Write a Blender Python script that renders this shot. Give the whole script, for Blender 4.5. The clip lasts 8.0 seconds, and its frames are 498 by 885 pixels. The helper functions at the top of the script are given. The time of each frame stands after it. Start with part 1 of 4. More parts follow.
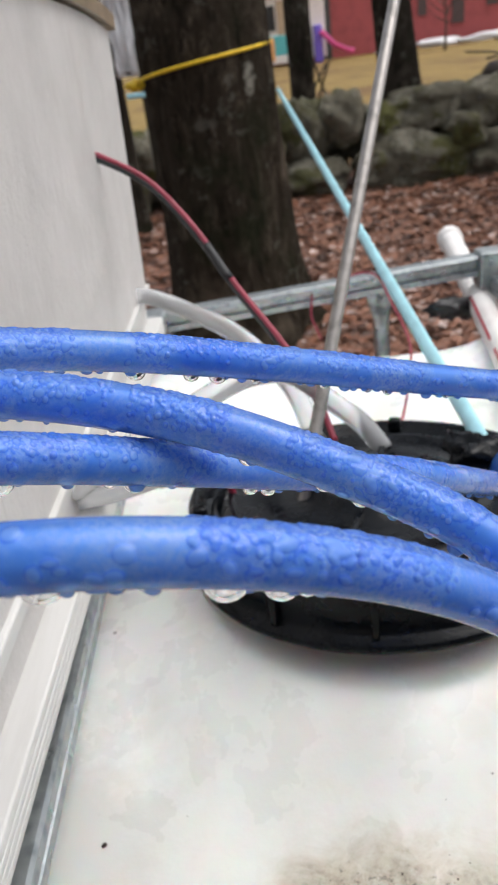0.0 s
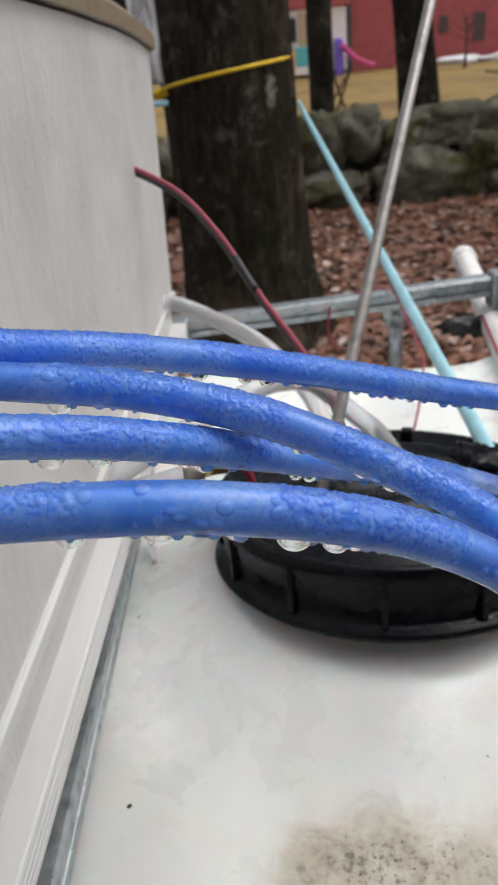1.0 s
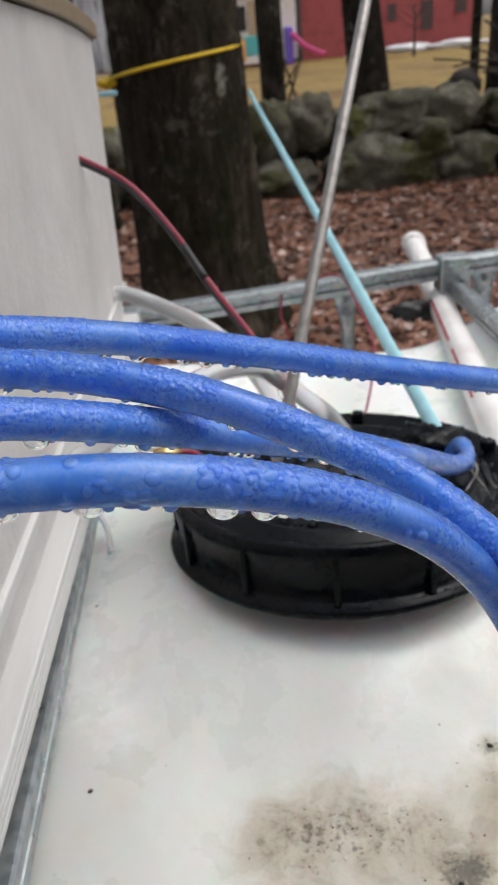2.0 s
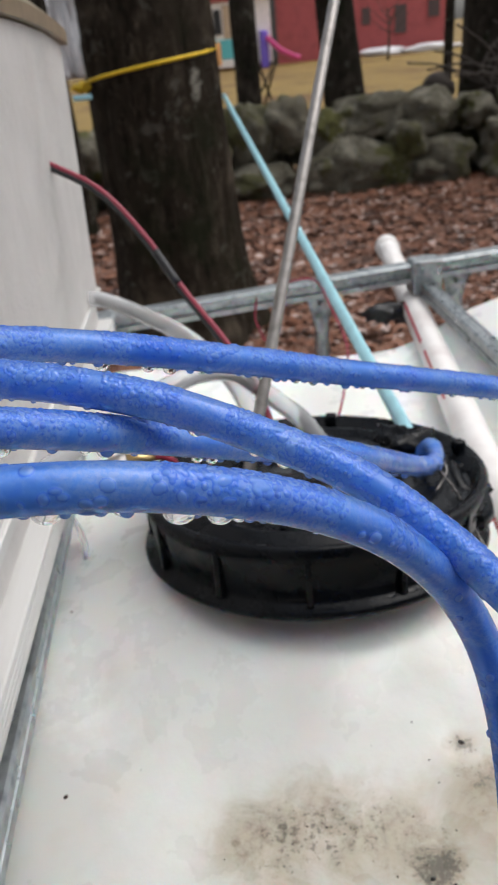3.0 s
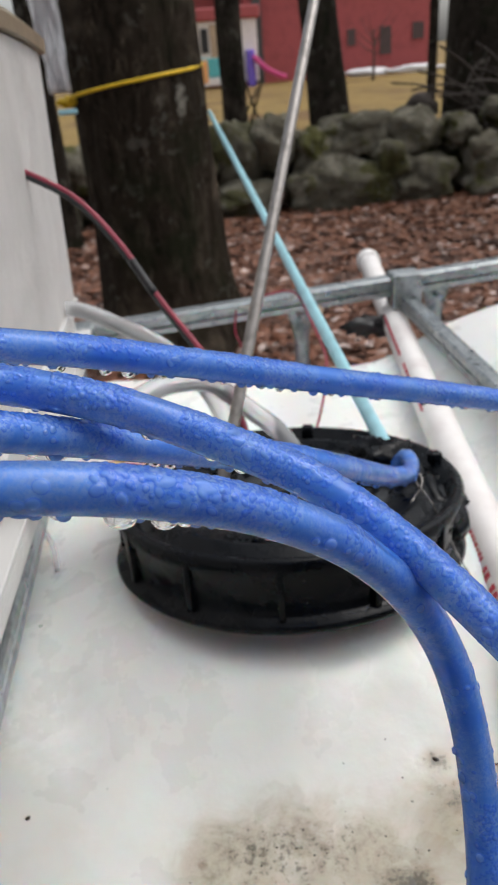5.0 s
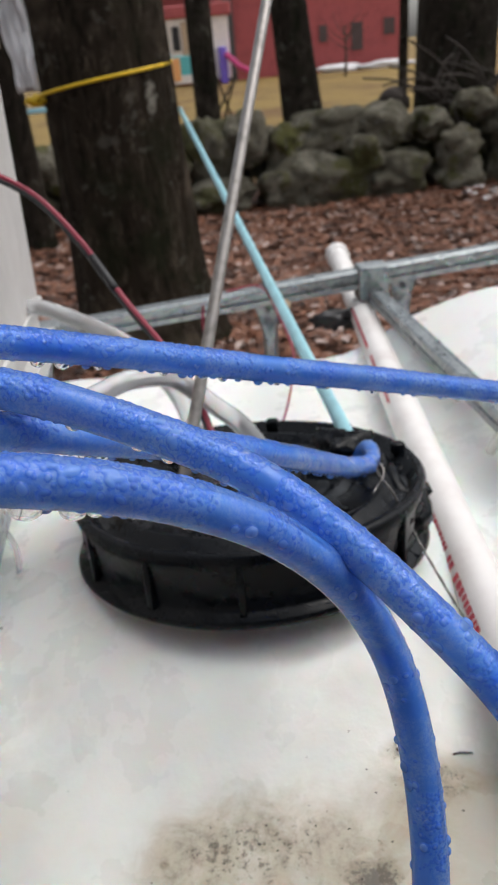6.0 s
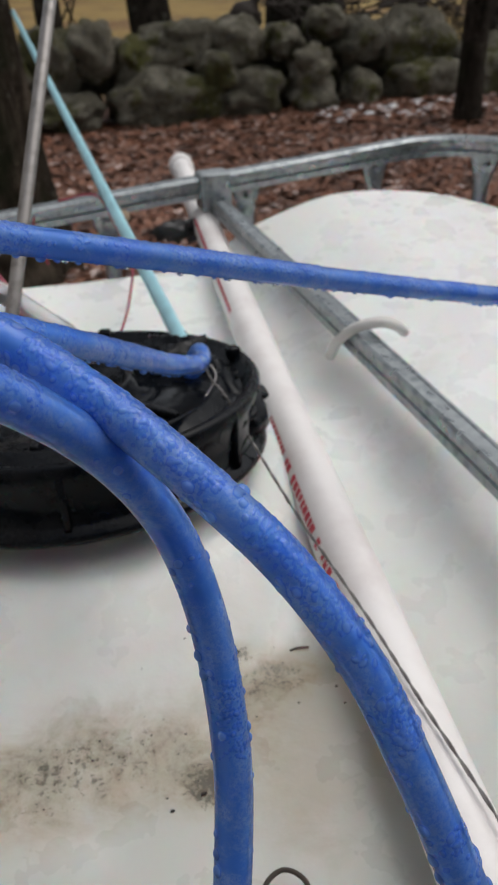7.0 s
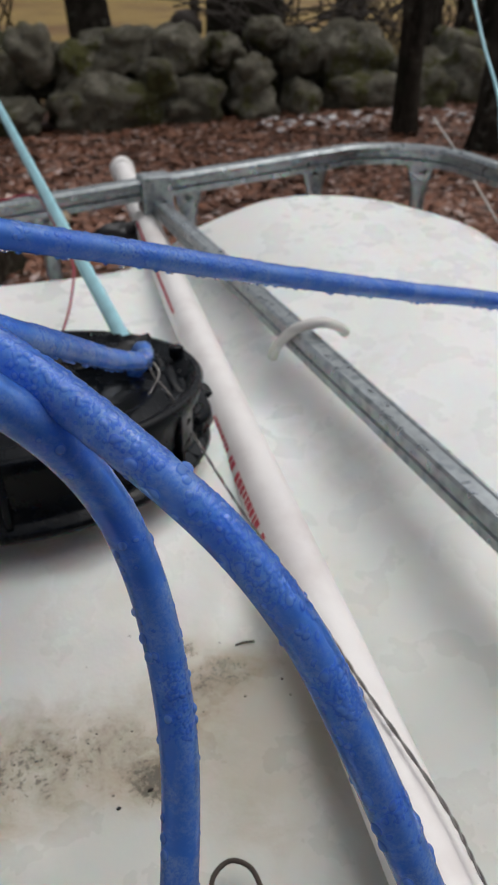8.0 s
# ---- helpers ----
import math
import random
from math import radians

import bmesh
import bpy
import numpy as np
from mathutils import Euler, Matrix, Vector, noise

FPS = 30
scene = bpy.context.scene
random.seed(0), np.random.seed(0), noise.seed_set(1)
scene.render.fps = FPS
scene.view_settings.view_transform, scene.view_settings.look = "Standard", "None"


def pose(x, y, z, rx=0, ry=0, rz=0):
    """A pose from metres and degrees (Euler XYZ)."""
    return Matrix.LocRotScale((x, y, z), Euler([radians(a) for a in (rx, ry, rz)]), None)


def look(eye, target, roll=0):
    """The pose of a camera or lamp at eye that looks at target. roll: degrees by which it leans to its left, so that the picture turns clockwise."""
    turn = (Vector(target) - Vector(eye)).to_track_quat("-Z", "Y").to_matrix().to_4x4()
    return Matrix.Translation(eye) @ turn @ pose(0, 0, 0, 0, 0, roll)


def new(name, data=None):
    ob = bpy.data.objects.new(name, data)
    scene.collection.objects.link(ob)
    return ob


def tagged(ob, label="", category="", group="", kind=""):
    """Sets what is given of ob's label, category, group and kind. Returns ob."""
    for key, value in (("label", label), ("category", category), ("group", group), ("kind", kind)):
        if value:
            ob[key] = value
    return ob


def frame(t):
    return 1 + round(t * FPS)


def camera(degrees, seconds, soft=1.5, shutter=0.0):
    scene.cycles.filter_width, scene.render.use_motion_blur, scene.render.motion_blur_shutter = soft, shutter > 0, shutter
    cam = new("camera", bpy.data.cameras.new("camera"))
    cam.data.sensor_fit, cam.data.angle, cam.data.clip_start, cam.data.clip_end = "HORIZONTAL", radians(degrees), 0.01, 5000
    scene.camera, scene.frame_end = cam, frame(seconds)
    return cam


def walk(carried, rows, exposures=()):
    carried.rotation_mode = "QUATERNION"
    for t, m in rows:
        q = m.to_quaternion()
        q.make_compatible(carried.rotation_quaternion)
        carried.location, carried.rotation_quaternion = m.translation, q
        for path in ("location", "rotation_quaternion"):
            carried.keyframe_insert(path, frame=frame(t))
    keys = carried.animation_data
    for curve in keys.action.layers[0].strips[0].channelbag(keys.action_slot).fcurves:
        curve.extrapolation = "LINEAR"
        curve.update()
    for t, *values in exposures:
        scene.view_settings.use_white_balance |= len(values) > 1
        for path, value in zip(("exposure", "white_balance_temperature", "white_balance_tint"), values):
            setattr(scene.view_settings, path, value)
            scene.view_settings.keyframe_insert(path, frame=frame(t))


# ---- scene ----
cam = camera(36.9, 8.0)
ROWS = [  # seconds, x, y, z, rx, ry, rz
    (0, 0.0228, 0.0329, 0.3509, 61.74, 6.85, -1.90),
    (0.3, 0.0176, 0.0160, 0.3613, 61.99, 6.29, -0.19),
    (0.5, 0.0100, 0.0061, 0.3664, 62.49, 5.61, 0.56),
    (1, 0.0107, -0.0002, 0.3650, 62.48, 4.94, -0.48),
    (1.5, 0.0145, -0.0037, 0.3632, 61.57, 4.96, -2.40),
    (3, 0.0231, -0.0102, 0.3651, 61.58, 5.08, -5.54),
    (3.5, 0.0276, -0.0114, 0.3666, 61.81, 4.81, -6.16),
    (4, 0.0296, -0.0115, 0.3655, 62.13, 4.47, -6.50),
    (4.5, 0.0305, -0.0097, 0.3623, 62.38, 4.38, -6.66),
    (5.8, 0.0367, -0.0010, 0.3541, 62.92, 4.25, -5.97),
    (6, 0.0452, -0.0043, 0.3525, 62.33, 4.87, -8.31),
    (6.5, 0.0652, 0.0044, 0.3281, 58.85, 3.58, -14.40),
    (7, 0.0713, 0.0027, 0.3240, 56.51, 2.25, -18.31),
    (7.5, 0.0691, -0.0016, 0.3230, 56.72, 1.03, -20.90),
    (8, 0.0697, -0.0025, 0.3196, 57.01, 0.38, -22.17),
]
walk(cam, [(t, pose(x, y, z, rx, ry, rz)) for t, x, y, z, rx, ry, rz in ROWS],
     exposures=[(0.0, 0.84), (0.5, 0.72), (1.0, 0.57), (1.5, 0.54), (3.5, 0.61), (4.5, 0.55), (6.0, 0.56), (6.5, 0.38), (7.0, 0.13), (7.5, 0.07), (8.0, 0.10)])
cam.data.dof.use_dof = True
cam.data.dof.focus_distance = 0.185
cam.data.dof.aperture_fstop = 45.0

# ---- world and light: bright overcast day ----
SUN_EL, SUN_AZ = radians(62), radians(80)
world = bpy.data.worlds.new("overcast")
scene.world = world
world.use_nodes = True
wn, wl = world.node_tree.nodes, world.node_tree.links
sky = wn.new("ShaderNodeTexSky")
sky.sky_type, sky.sun_disc = "NISHITA", False
sky.sun_elevation, sky.sun_rotation = SUN_EL, SUN_AZ
sky.air_density, sky.dust_density, sky.ozone_density = 1.0, 4.0, 1.0
soft = wn.new("ShaderNodeHueSaturation")
soft.inputs["Saturation"].default_value = 0.25
wl.new(sky.outputs[0], soft.inputs["Color"])
wl.new(soft.outputs[0], wn["Background"].inputs["Color"])
wn["Background"].inputs["Strength"].default_value = 0.135
sun = new("sun", bpy.data.lights.new("sun", "SUN"))
sun.data.energy, sun.data.angle, sun.data.color = 0.5, radians(50), (1.0, 0.985, 0.96)
sun.matrix_world = look((math.sin(SUN_AZ) * 20 * math.cos(SUN_EL), math.cos(SUN_AZ) * 20 * math.cos(SUN_EL), 20 * math.sin(SUN_EL)), (0, 0.5, 0))

# ---- materials ----


class Mat:
    """A small builder of node materials on object coordinates in metres."""

    def __init__(self, name, color, rough=0.5, metal=0.0, **extra):
        self.m = bpy.data.materials.new(name)
        self.m.use_nodes = True
        self.n, self.l = self.m.node_tree.nodes, self.m.node_tree.links
        self.b = self.n["Principled BSDF"]
        self.b.inputs["Base Color"].default_value = (*color, 1)
        self.b.inputs["Roughness"].default_value = rough
        self.b.inputs["Metallic"].default_value = metal
        for k, v in extra.items():
            self.b.inputs[k.replace("_", " ")].default_value = v
        self.geo = self.n.new("ShaderNodeNewGeometry")
        self.col = None
        self.height = None

    def place(self, scale=(1, 1, 1), rot=(0, 0, 0)):
        mp = self.n.new("ShaderNodeMapping")
        mp.inputs["Scale"].default_value = scale
        mp.inputs["Rotation"].default_value = rot
        self.l.new(self.geo.outputs["Position"], mp.inputs["Vector"])
        return mp.outputs[0]

    def noise(self, scale, detail=4.0, rough=0.55, vec=None, distort=0.0):
        t = self.n.new("ShaderNodeTexNoise")
        t.inputs["Scale"].default_value = scale
        t.inputs["Detail"].default_value = detail
        t.inputs["Roughness"].default_value = rough
        t.inputs["Distortion"].default_value = distort
        self.l.new(vec or self.geo.outputs["Position"], t.inputs["Vector"])
        return t.outputs["Fac"]

    def voronoi(self, scale, vec=None, feature="F1"):
        t = self.n.new("ShaderNodeTexVoronoi")
        t.feature = feature
        t.inputs["Scale"].default_value = scale
        self.l.new(vec or self.geo.outputs["Position"], t.inputs["Vector"])
        return t.outputs["Distance"]

    def ramp(self, fac, lo, hi, a=0.0, b=1.0):
        r = self.n.new("ShaderNodeMapRange")
        r.inputs["From Min"].default_value = lo
        r.inputs["From Max"].default_value = hi
        r.inputs["To Min"].default_value = a
        r.inputs["To Max"].default_value = b
        r.interpolation_type = "SMOOTHSTEP"
        self.l.new(fac, r.inputs["Value"])
        return r.outputs[0]

    def math(self, op, a, b):
        r = self.n.new("ShaderNodeMath")
        r.operation = op
        for k, v in enumerate((a, b)):
            if isinstance(v, (int, float)):
                r.inputs[k].default_value = v
            else:
                self.l.new(v, r.inputs[k])
        return r.outputs[0]

    def blob(self, centre, size):
        """1 inside an ellipsoid round centre, falling to 0 at its rim."""
        v = self.n.new("ShaderNodeVectorMath")
        v.operation = "SUBTRACT"
        self.l.new(self.geo.outputs["Position"], v.inputs[0])
        v.inputs[1].default_value = centre
        w = self.n.new("ShaderNodeVectorMath")
        w.operation = "DIVIDE"
        self.l.new(v.outputs[0], w.inputs[0])
        w.inputs[1].default_value = size
        q = self.n.new("ShaderNodeVectorMath")
        q.operation = "LENGTH"
        self.l.new(w.outputs[0], q.inputs[0])
        return self.ramp(q.outputs["Value"], 1.0, 0.0)

    def tint(self, color, fac):
        mx = self.n.new("ShaderNodeMix")
        mx.data_type = "RGBA"
        if self.col is None:
            mx.inputs[6].default_value = self.b.inputs["Base Color"].default_value
        else:
            self.l.new(self.col, mx.inputs[6])
        mx.inputs[7].default_value = (*color, 1)
        self.l.new(fac, mx.inputs[0])
        self.col = mx.outputs[2]
        self.l.new(self.col, self.b.inputs["Base Color"])
        return self

    def rough(self, fac):
        self.l.new(fac, self.b.inputs["Roughness"])
        return self

    def bump(self, fac, strength=0.3, dist=0.002):
        bp = self.n.new("ShaderNodeBump")
        bp.inputs["Strength"].default_value = strength
        bp.inputs["Distance"].default_value = dist
        self.l.new(fac, bp.inputs["Height"])
        if self.height:
            self.l.new(self.height, bp.inputs["Normal"])
        self.height = bp.outputs[0]
        self.l.new(self.height, self.b.inputs["Normal"])
        return self

    def per_object(self, color, amount=0.5):
        o = self.n.new("ShaderNodeObjectInfo")
        return self.tint(color, self.math("MULTIPLY", o.outputs["Random"], amount))

    def per_island(self, color, amount=0.5):
        return self.tint(color, self.math("MULTIPLY", self.geo.outputs["Random Per Island"], amount))


def m_tank():
    k = Mat("white_tank_plastic", (0.81, 0.82, 0.812), 0.42, Subsurface_Weight=0.4, Subsurface_Scale=0.03)
    k.tint((0.66, 0.68, 0.64), k.ramp(k.noise(6, 3), 0.40, 0.78, 0, 0.35))
    k.tint((0.50, 0.50, 0.48), k.ramp(k.math("MULTIPLY", k.blob((-0.11, 0.22, 0), (0.15, 0.26, 0.4)), k.noise(14, 6, 0.65)), 0.08, 0.36, 0, 0.9))
    # next three grey the near top: wet plastic, plus shade and vignetting as colour
    k.tint((0.66, 0.67, 0.64), k.ramp(k.math("MULTIPLY", k.blob((0.16, 0.10, 0), (0.48, 0.50, 0.5)), k.noise(7, 5, 0.6)), 0.02, 0.42))
    k.tint((0.43, 0.445, 0.42), k.ramp(k.math("MULTIPLY", k.blob((0.24, 0.06, 0), (0.34, 0.30, 0.5)), k.noise(9, 3, 0.5)), 0.02, 0.40, 0, 0.65))
    k.tint((0.44, 0.45, 0.415), k.ramp(k.math("MULTIPLY", k.blob((0.08, 0.12, 0), (0.24, 0.16, 0.3)), k.noise(16, 4, 0.6)), 0.02, 0.36, 0, 0.75))
    k.tint((0.40, 0.375, 0.315), k.ramp(k.math("MULTIPLY", k.blob((0.165, 0.222, 0), (0.085, 0.095, 0.2)), k.noise(30, 5, 0.6)), 0.04, 0.40, 0, 0.85))
    n1, n2, n3 = k.noise(34, 8, 0.7, distort=0.5), k.noise(420, 3, 0.6), k.noise(150, 7, 0.8)
    dirt = k.math("MULTIPLY", k.blob((0.042, 0.232, 0), (0.095, 0.062, 0.2)), 1.25)
    for centre, size, much in (((0.125, 0.225, 0), (0.075, 0.085, 0.2), 0.75), ((0.160, 0.258, 0), (0.050, 0.030, 0.2), 0.5),
                               ((0.105, 0.204, 0), (0.026, 0.020, 0.2), 0.85), ((0.150, 0.16, 0), (0.045, 0.05, 0.2), 0.5), ((0.140, 0.272, 0), (0.014, 0.010, 0.2), 0.95), ((0.149, 0.250, 0), (0.05, 0.035, 0.2), 0.35), ((0.178, 0.251, 0), (0.045, 0.02, 0.2), 0.3), ((0.109, 0.210, 0), (0.018, 0.012, 0.2), 0.45)):
        dirt = k.math("ADD", dirt, k.math("MULTIPLY", k.blob(centre, size), much))
    k.tint((0.33, 0.272, 0.180), k.ramp(k.math("MULTIPLY", dirt, n1), 0.08, 0.56, 0, 0.72))
    k.tint((0.10, 0.080, 0.050), k.ramp(k.math("MULTIPLY", dirt, k.math("MULTIPLY", n1, n3)), 0.20, 0.42, 0, 0.6))
    k.tint((0.03, 0.025, 0.018), k.ramp(k.math("MULTIPLY", dirt, k.math("MULTIPLY", n3, n2)), 0.31, 0.40, 0, 0.6))
    k.tint((0.47, 0.44, 0.37), k.ramp(k.math("MULTIPLY", k.noise(11, 6, 0.65), k.noise(50, 4)), 0.26, 0.42, 0, 0.15))
    k.rough(k.ramp(k.noise(25, 4), 0.35, 0.7, 0.22, 0.5))
    return k.bump(k.noise(30, 5), 0.25, 0.003).bump(k.noise(500, 2), 0.06, 0.001).m


def m_zinc():
    k = Mat("galvanised_steel", (0.33, 0.36, 0.37), 0.38, 0.85)
    k.tint((0.20, 0.23, 0.24), k.ramp(k.noise(60, 5, 0.6), 0.35, 0.7))
    k.tint((0.48, 0.50, 0.51), k.ramp(k.voronoi(120), 0.2, 0.6, 0, 0.4))
    k.rough(k.ramp(k.noise(90, 4), 0.3, 0.7, 0.25, 0.55))
    return k.bump(k.noise(220, 3), 0.15, 0.001).m


def m_paint():
    k = Mat("white_painted_board", (0.565, 0.545, 0.53), 0.5)
    k.tint((0.44, 0.43, 0.415), k.ramp(k.noise(6, 6, 0.65, vec=k.place((1, 1.6, 0.8))), 0.40, 0.70, 0, 0.6))
    k.tint((0.36, 0.34, 0.31), k.ramp(k.noise(12, 7, 0.75, vec=k.place((2, 5, 0.8)), distort=0.8), 0.55, 0.74, 0, 0.4))
    k.tint((0.30, 0.285, 0.26), k.ramp(k.noise(9, 5, 0.7, vec=k.place((2, 7, 0.12))), 0.62, 0.74, 0, 0.35))
    k.rough(k.ramp(k.noise(20, 4), 0.3, 0.7, 0.35, 0.6))
    return k.bump(k.noise(160, 3, vec=k.place((1, 1, 0.7))), 0.6, 0.0016).bump(k.noise(28, 3), 0.25, 0.002).bump(k.math("MULTIPLY", k.noise(430, 3, 0.6), k.ramp(k.noise(7, 3), 0.40, 0.60)), 0.5, 0.0014).m


def m_trim():
    k = Mat("white_pvc_trim", (0.57, 0.565, 0.55), 0.45)
    k.tint((0.46, 0.45, 0.43), k.ramp(k.noise(40, 5, 0.6, vec=k.place((1, 0.15, 1))), 0.45, 0.75, 0, 0.7))
    return k.bump(k.noise(300, 2, vec=k.place((1, 0.05, 1))), 0.3, 0.001).m


def m_blue():
    """Frosted blue tube skin, lit from both sides and half clear, under a wet gloss."""
    k = Mat("blue_sap_tubing", (0.085, 0.305, 1.0), 0.3)
    # misted where dry, clear and deeper blue where wet, with bead refraction painted in
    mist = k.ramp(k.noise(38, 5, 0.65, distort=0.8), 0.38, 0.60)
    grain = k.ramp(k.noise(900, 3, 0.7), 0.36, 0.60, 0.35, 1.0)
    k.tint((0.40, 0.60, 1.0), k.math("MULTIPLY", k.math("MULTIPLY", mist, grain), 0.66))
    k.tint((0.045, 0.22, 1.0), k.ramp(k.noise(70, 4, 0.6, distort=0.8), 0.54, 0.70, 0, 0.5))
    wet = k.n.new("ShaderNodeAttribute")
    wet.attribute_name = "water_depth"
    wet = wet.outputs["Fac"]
    # dark rim and pale middle by water depth imitate each bead bending light
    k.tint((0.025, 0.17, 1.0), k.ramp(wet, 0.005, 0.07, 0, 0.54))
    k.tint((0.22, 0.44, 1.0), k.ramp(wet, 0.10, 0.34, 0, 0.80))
    k.bump(k.noise(160, 3, 0.5, distort=2.0), 0.25, 0.0010)

    def shader(kind, **given):
        sh = k.n.new(kind)
        for key, v in given.items():
            sh.inputs[key].default_value = v
        if "Normal" in sh.inputs:
            k.l.new(k.height, sh.inputs["Normal"])
        return sh

    def blend(fac, one, two):
        mx = k.n.new("ShaderNodeMixShader")
        if isinstance(fac, float):
            mx.inputs[0].default_value = fac
        else:
            k.l.new(fac, mx.inputs[0])
        k.l.new(one, mx.inputs[1])
        k.l.new(two, mx.inputs[2])
        return mx.outputs[0]

    front, back = shader("ShaderNodeBsdfDiffuse"), shader("ShaderNodeBsdfTranslucent")
    k.l.new(k.col, front.inputs["Color"])
    k.l.new(k.col, back.inputs["Color"])
    body = blend(0.30, front.outputs[0], back.outputs[0])
    clear = shader("ShaderNodeBsdfTransparent", Color=(0.50, 0.72, 1.0, 1))
    body = blend(0.47, body, clear.outputs[0])
    gloss = shader("ShaderNodeBsdfGlossy", Roughness=0.03)
    rim = shader("ShaderNodeFresnel", IOR=1.42)
    k.l.new(blend(rim.outputs[0], body, gloss.outputs[0]), k.n["Material Output"].inputs["Surface"])
    return k.m


def m_bore():
    """Pale core of the tube, which lets light through from behind."""
    k = Mat("milky_tube_core", (0.90, 0.94, 1.0), 0.5)
    k.tint((0.32, 0.52, 1.0), k.ramp(k.noise(75, 4, 0.6, distort=0.8), 0.50, 0.62, 0, 0.8))
    k.tint((0.22, 0.42, 1.0), k.ramp(k.noise(230, 4, 0.6, distort=1.4), 0.57, 0.66, 0, 0.7))
    k.tint((0.90, 0.92, 0.97), k.ramp(k.noise(150, 4, 0.6, distort=1.0), 0.57, 0.70, 0, 0.8))
    k.bump(k.noise(260, 3), 0.4, 0.001)
    back = k.n.new("ShaderNodeBsdfTranslucent")
    k.l.new(k.col, back.inputs["Color"])
    mix = k.n.new("ShaderNodeMixShader")
    mix.inputs[0].default_value = 0.25
    k.l.new(k.b.outputs[0], mix.inputs[1])
    k.l.new(back.outputs[0], mix.inputs[2])
    k.l.new(mix.outputs[0], k.n["Material Output"].inputs["Surface"])
    return k.m


def m_water():
    k = Mat("water", (0.97, 0.98, 1.0), 0.0, IOR=1.333, Transmission_Weight=1.0)
    return k.m


def m_lid():
    k = Mat("black_lid_plastic", (0.0030, 0.0040, 0.0058), 0.3, Specular_IOR_Level=0.16)
    k.tint((0.007, 0.008, 0.010), k.ramp(k.noise(35, 6, 0.7), 0.45, 0.7))
    k.rough(k.ramp(k.noise(28, 5, 0.7), 0.40, 0.58, 0.05, 0.34))
    return k.bump(k.noise(90, 4), 0.3, 0.0015).m


def m_pipe():
    k = Mat("white_pvc_pipe", (0.84, 0.81, 0.79), 0.34)
    k.tint((0.66, 0.60, 0.58), k.ramp(k.noise(18, 5), 0.45, 0.75, 0, 0.7))
    return k.bump(k.noise(400, 2), 0.12, 0.0006).m


def m_bark(name, dark, pale, fine=1.0):
    k = Mat(name, dark, 0.9, Specular_IOR_Level=0.08)
    grain = k.place((1, 1, 0.30))
    k.tint(pale, k.ramp(k.noise(17 * fine, 8, 0.8, vec=grain, distort=0.6), 0.50, 0.70, 0, 0.9))
    k.tint(tuple(0.35 * c for c in dark), k.ramp(k.noise(24 * fine, 6, 0.75, vec=grain, distort=0.4), 0.50, 0.60, 0, 0.8))
    k.tint(tuple(1.3 * c for c in pale), k.ramp(k.noise(2.2, 3, 0.6), 0.52, 0.70, 0, 0.5))
    k.tint((0.20, 0.19, 0.16), k.ramp(k.math("MULTIPLY", k.noise(20 * fine, 4, 0.6), k.noise(4, 3)), 0.325, 0.40, 0, 0.4))
    k.tint((0.02, 0.025, 0.012), k.ramp(k.noise(3.5, 3), 0.5, 0.72, 0, 0.7))
    lichen = k.math("MULTIPLY", k.blob((0.14, 3.92, 0.20), (0.075, 0.25, 0.20)), k.noise(34, 4, 0.65))
    k.tint((0.34, 0.32, 0.27), k.ramp(lichen, 0.26, 0.42, 0, 0.9))
    return k.bump(k.noise(30 * fine, 6, 0.75, vec=grain), 1.0, 0.06).m


def m_stone():
    k = Mat("field_stone", (0.190, 0.172, 0.128), 0.85, Specular_IOR_Level=0.12)
    k.tint((0.36, 0.335, 0.265), k.ramp(k.noise(4, 6, 0.65), 0.48, 0.62))
    k.tint((0.105, 0.105, 0.024), k.ramp(k.noise(2.2, 5, 0.65), 0.50, 0.60, 0, 0.9))
    k.tint((0.030, 0.028, 0.022), k.ramp(k.noise(9, 7, 0.75), 0.53, 0.66, 0, 0.85))
    k.tint((0.34, 0.33, 0.29), k.ramp(k.noise(18, 4, 0.6), 0.58, 0.70, 0, 0.7))
    k.per_object((0.060, 0.056, 0.042), 0.55)
    return k.bump(k.noise(11, 8, 0.75), 1.0, 0.09).m


def m_ground():
    k = Mat("forest_floor_and_lawn", (0.060, 0.028, 0.018), 0.8, Specular_IOR_Level=0.15)
    k.tint((0.15, 0.072, 0.048), k.ramp(k.noise(16, 6, 0.75), 0.45, 0.65))
    k.tint((0.014, 0.010, 0.008), k.ramp(k.noise(7, 5, 0.7), 0.50, 0.70, 0, 0.9))
    k.tint((0.27, 0.23, 0.22), k.ramp(k.voronoi(22), 0.12, 0.04, 0, 0.5))
    sep = k.n.new("ShaderNodeSeparateXYZ")
    k.l.new(k.geo.outputs["Position"], sep.inputs[0])
    edge = k.math("ADD", sep.outputs[1], k.math("MULTIPLY", k.noise(0.6, 3), 3.0))
    far = k.ramp(edge, 11.0, 13.0)
    k.tint((0.24, 0.165, 0.055), far)
    k.tint((0.15, 0.085, 0.038), k.math("MULTIPLY", far, k.ramp(k.noise(0.25, 5, 0.7), 0.42, 0.66)))
    return k.bump(k.noise(30, 5, 0.7), 0.7, 0.03).m


